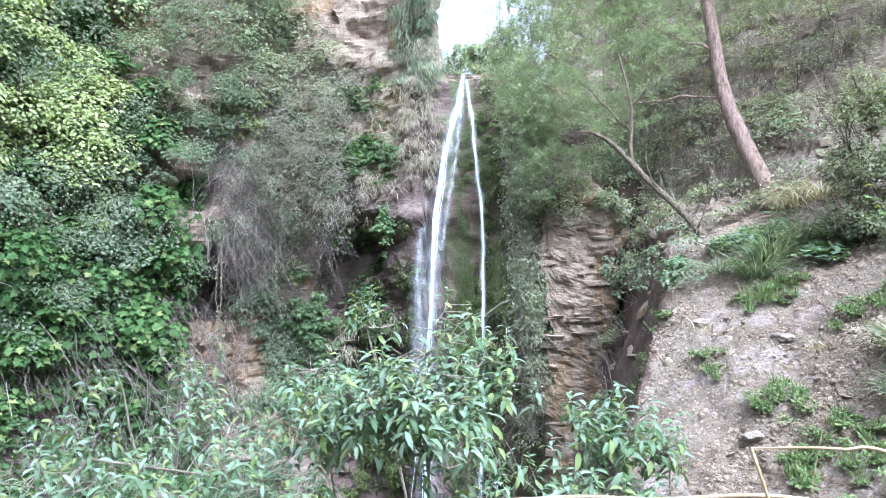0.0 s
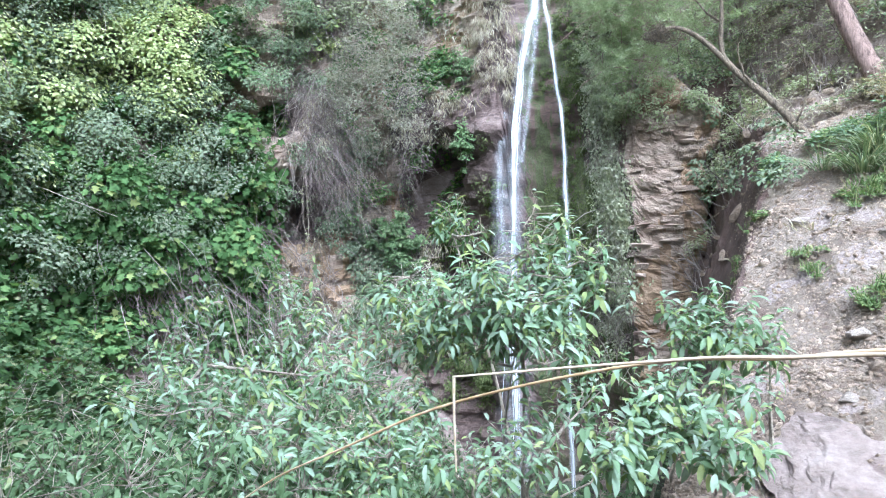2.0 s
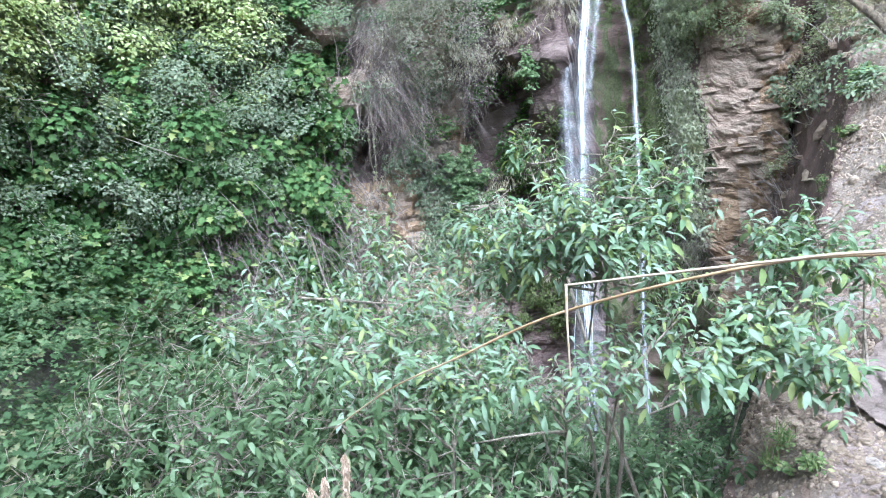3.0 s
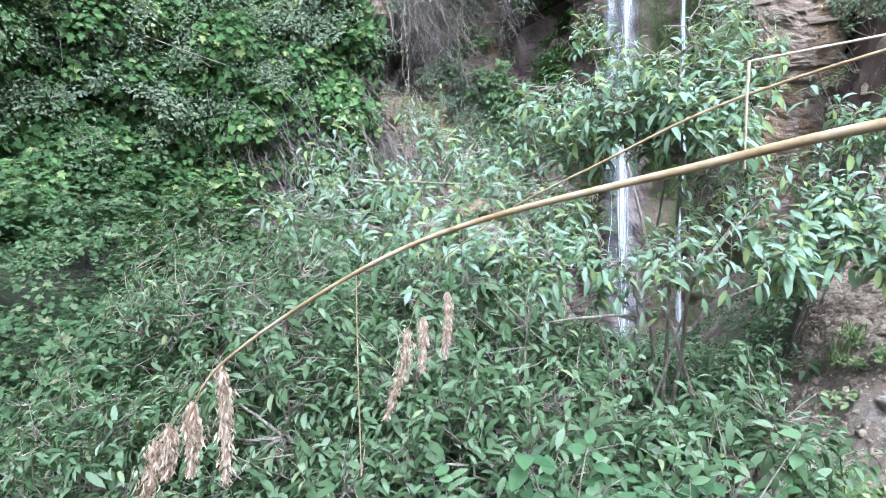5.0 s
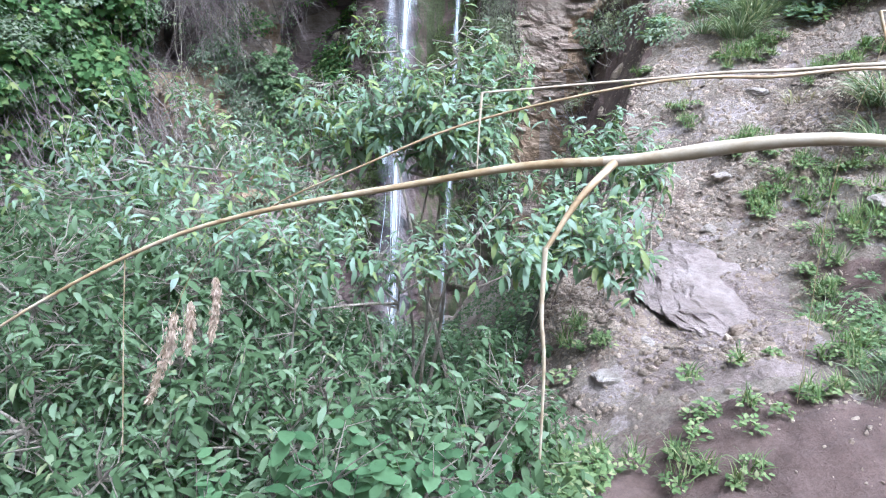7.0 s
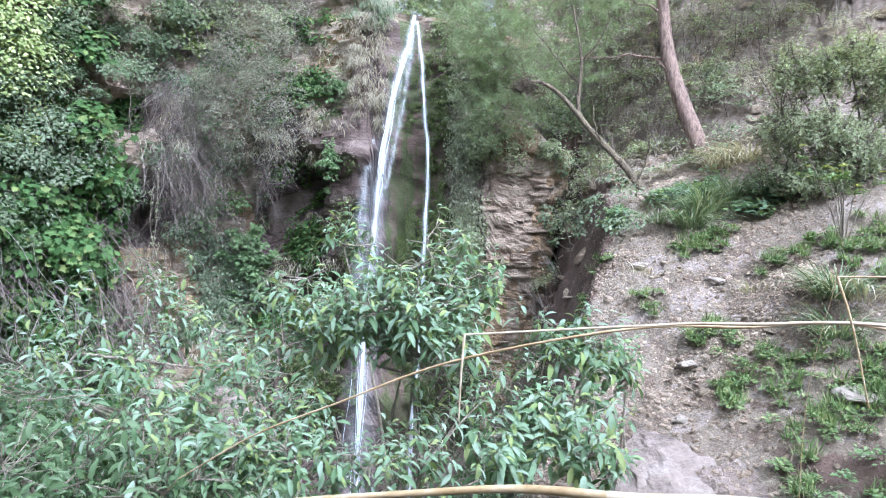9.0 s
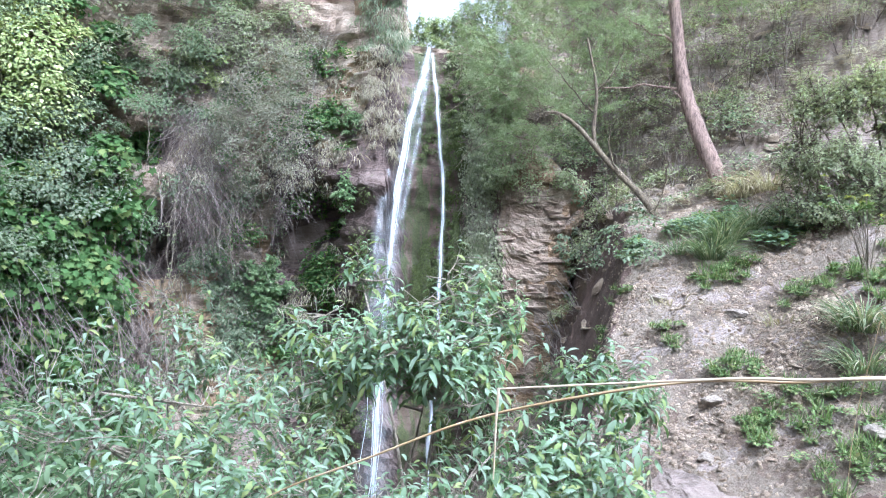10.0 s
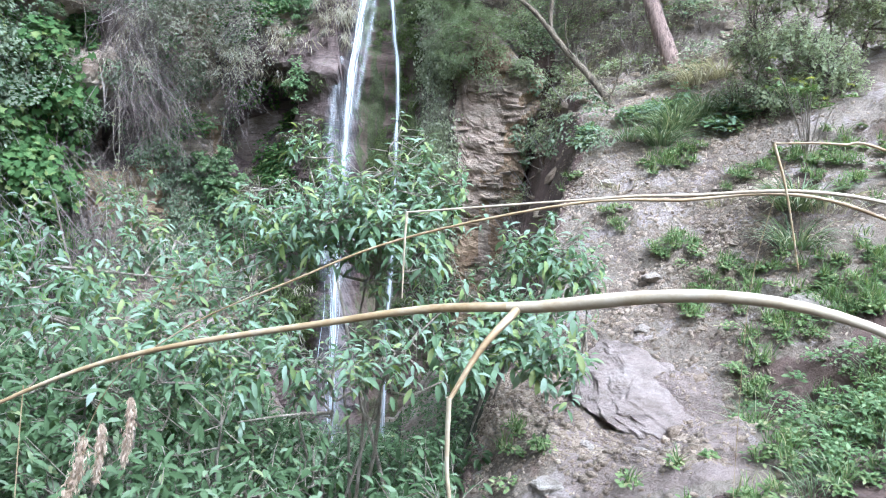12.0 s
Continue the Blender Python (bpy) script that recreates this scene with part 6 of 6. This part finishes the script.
block_kinds = [block_mesh(q, 0.2) for q in range(14)]
front = CP.reshape(-1, 3)
front = front[(front[:, 1] > 8.5) & (front[:, 0] > 0.5) & (front[:, 0] < 2.0)]
zc = -0.75
while zc < 2.62:
    h = rng.uniform(0.05, 0.15)
    xc = 0.64 + rng.uniform(0, 0.15)
    while xc < 1.82:
        wd = rng.uniform(0.12, 0.42)
        if rng.random() < 0.7:
            xc += wd
            continue
        k = np.argmin((front[:, 0] - xc - wd / 2) ** 2 + (front[:, 2] - zc) ** 2)
        ob = new("rock_slab", block_kinds[rng.integers(14)])
        ob.parent = cliff
        ob.location = (xc + wd / 2, front[k, 1] + 0.075 - abs(rng.normal(scale=0.012)), zc + h / 2 + rng.normal(scale=0.02))
        ob.rotation_euler = (rng.normal(scale=0.06), rng.normal(scale=0.06), rng.normal(scale=0.06))
        ob.scale = (wd * 0.8, 0.2, h * 0.75)
        xc += wd
    zc += h
P, N = cliff_pick(60, lambda x, y, z: (y > 8) * box(x, -2.8, -1.9, 0.1) * box(z, 0.8, 3.2, 0.3))
slabs("rock_slab", P - 0.04 * N, N, 0.075, cliff, ROCK, slab_kinds)
P, N = ground_pick(900, 1.3, 6.5, 8.4, 13.5)
sz = 0.055 * np.exp(rng.normal(scale=0.5, size=len(P)))
ax = unit(np.cross(N, rand_dirs(len(P))) * np.array([1, 1, 0.3]))
az = unit(np.array([0, -0.25, 1.0]) + 0.2 * rand_dirs(len(P)))
ay = unit(np.cross(az, ax))
gv, gfc = plates(P, sz, 1.5 * ax, ay, az)
tagged(new("hill_rubble", mesh_of("hill_rubble", gv.reshape(-1, 3), gfc.reshape(-1, 3), STONE)), "flat broken rocks over the hillside", "rubble", kind="stuff")


# flowering sprig among the slope plants
sprig = thing("flowering_sprig", "thin sprig with small yellow flowers on the slope", "plant", (3.6, 6.0, float(ground_full(np.array([3.6]), np.array([6.0]))[0])))
for q in range(9):
    tip = np.array([3.55 + rng.normal(scale=0.18), 5.9 + rng.normal(scale=0.12), 2.15 + rng.normal(scale=0.1)])
    c = curve_pts([np.array(sprig.location), (np.array(sprig.location) + tip) / 2 + np.array([0, 0, 0.1]), tip], 10)
    part("stem", mesh_of("stem", *tube(c, np.linspace(0.006, 0.003, 10), 5), STEM, True), sprig)
    st = [o for o in sprig.children if o.name.startswith("stem")][-1]
    up = np.array([[0, 0, 1.0]])
    part("flower_head", mesh_of("flower_head", *clumps(SMALL, tip[None], up, 0.035, 26, 0.018, 0.012), L_YELLOW), st, "small greenish yellow flowers")
    part("leaf_mass", mesh_of("leaf_mass", *clumps(OVATE, tip[None] - np.array([0, 0, 0.12]), up, 0.1, 30, 0.045, 0.025), L_WEED), st, kind="stuff")


# plants on the rock wall that stand out by their fresh green
def wall_plant(name, label, at, radii, n, mat, shape, size, width, droop=0.5):
    P = np.array(at) + rng.normal(size=(n, 3)) * np.array(radii) * 0.55
    N = np.tile([0.1, -0.9, 0.3], (n, 1))
    ob = thing(name, label, "plant", at)
    part("leaf_mass", mesh_of("leaf_mass", *clumps(shape, P, N, 0.09, 40, size, width, droop), mat), ob, kind="stuff")
    tw = []
    for p0 in P[::2]:
        a = np.array(at) + np.array([rng.normal(scale=0.05), 0.12, -radii[2]])
        tw.append(tube(np.stack([a, (a + p0) / 2 + rng.normal(scale=0.04, size=3), p0]), np.array([0.006, 0.004, 0.002]), 4))
    part("stem_mass", mesh_of("stem_mass", *join(tw), STEM), ob, kind="stuff")


def on_cliff(x, z, out=0.12):
    P = CP.reshape(-1, 3)
    k = np.argmin((P[:, 0] - x) ** 2 + (P[:, 2] - z) ** 2 + 100 * (P[:, 1] < 8.5))
    return tuple(float(c) for c in P[k] + CN.reshape(-1, 3)[k] * out)


wall_plant("fern_plant", "bright green ferny plant on the rock wall", on_cliff(-1.5, 3.75), (.22, .12, .2), 30, L_FERN, SMALL, 0.06, 0.02, 0.7)
wall_plant("wall_plant", "small green plant hanging on the rock wall", on_cliff(-1.45, 2.65), (.14, .1, .25), 22, L_FERN, OVATE, 0.05, 0.03)
wall_plant("wall_plant", "tall light green weed rooted in the rock wall", on_cliff(-3.0, 1.4, 0.3), (.3, .12, .42), 34, L_FERN, OVATE, 0.065, 0.035)
wall_plant("wall_plant", "tall light green weed rooted in the rock wall", on_cliff(-2.75, 0.8, 0.3), (.28, .12, .4), 26, L_FERN, OVATE, 0.065, 0.035)
wall_plant("wall_plant", "dark green bush of creepers beside the dry stems", on_cliff(-4.9, 3.1), (.35, .2, .45), 70, L_VINE, OVATE, 0.07, 0.05)
wall_plant("wall_plant", "yellow-green leafy creeper among the dry stems", on_cliff(-3.7, 4.4), (.3, .15, .3), 40, L_SUNLIT_YOUNG, OVATE, 0.06, 0.04)
# thin bare vines hanging free in front of the rock wall
for x, z, l in ((-4.3, 2.6, 1.5), (-4.05, 2.3, 1.2), (-5.4, 2.4, 1.4), (-3.35, 2.2, 1.0), (-2.95, 2.9, 1.1), (-4.75, 3.7, 1.3)):
    a = np.array(on_cliff(x, z, 0.4))
    vine = thing("hanging_vine", "thin bare grey vine hanging before the rock wall", "vine", tuple(a))
    c = curve_pts([a + np.array([0, 0.3, 0.25]), a, a + np.array([rng.normal(scale=0.05), -0.05, -0.5 * l]), a + np.array([rng.normal(scale=0.1), 0.0, -l])], 24) + rng.normal(scale=0.006, size=(24, 3))
    part("stem", mesh_of("stem", *tube(c, np.linspace(0.008, 0.004, 24), 5), STEM, True), vine)
    P = c[rng.choice(np.arange(6, 24), 10)]
    part("leaf_mass", mesh_of("leaf_mass", *clumps(SMALL, P, np.tile([0, -1.0, 0.2], (10, 1)), 0.035, 6, 0.03, 0.02), L_PALE), vine, kind="stuff")
# bleached flower spikes on the hillside
for x, y, z, l, w in ((3.62, 9.6, 3.92, 0.2, 0.03), (4.03, 9.2, 3.4, 0.35, 0.016)):
    sp = thing("flower_spike", "bleached seed spike standing on the hillside", "plant", (x, y, z - 0.35))
    part("stem", mesh_of("stem", *tube(curve_pts([(x + 0.05, y, z - 0.6), (x + 0.02, y, z - 0.2), (x, y, z + l)], 10), 0.006, 5), STEM, True), sp)
    P = np.stack([np.full(60, x) + rng.normal(scale=w, size=60), np.full(60, y) + rng.normal(scale=w, size=60), z + rng.uniform(0, l, 60)], -1)
    part("seed_head", mesh_of("seed_head", *leaves(SMALL, P, rand_dirs(60) + np.array([0, 0, 0.8]), rand_dirs(60), 0.06, 0.02), PLUME), sp, "pale seed head")

P, N = cliff_pick(60, lambda x, y, z: (y > 8) * box(x, 0.6, 2.0, 0.1) * box(z, 2.65, 3.2, 0.1))
cover("pillar_creeper", "dull creepers over the head of the rock pillar", "creeper", L_PALE, [clumps(SMALL, P + N * 0.05, N, 0.16, 60, 0.045, 0.026, 0.7)])
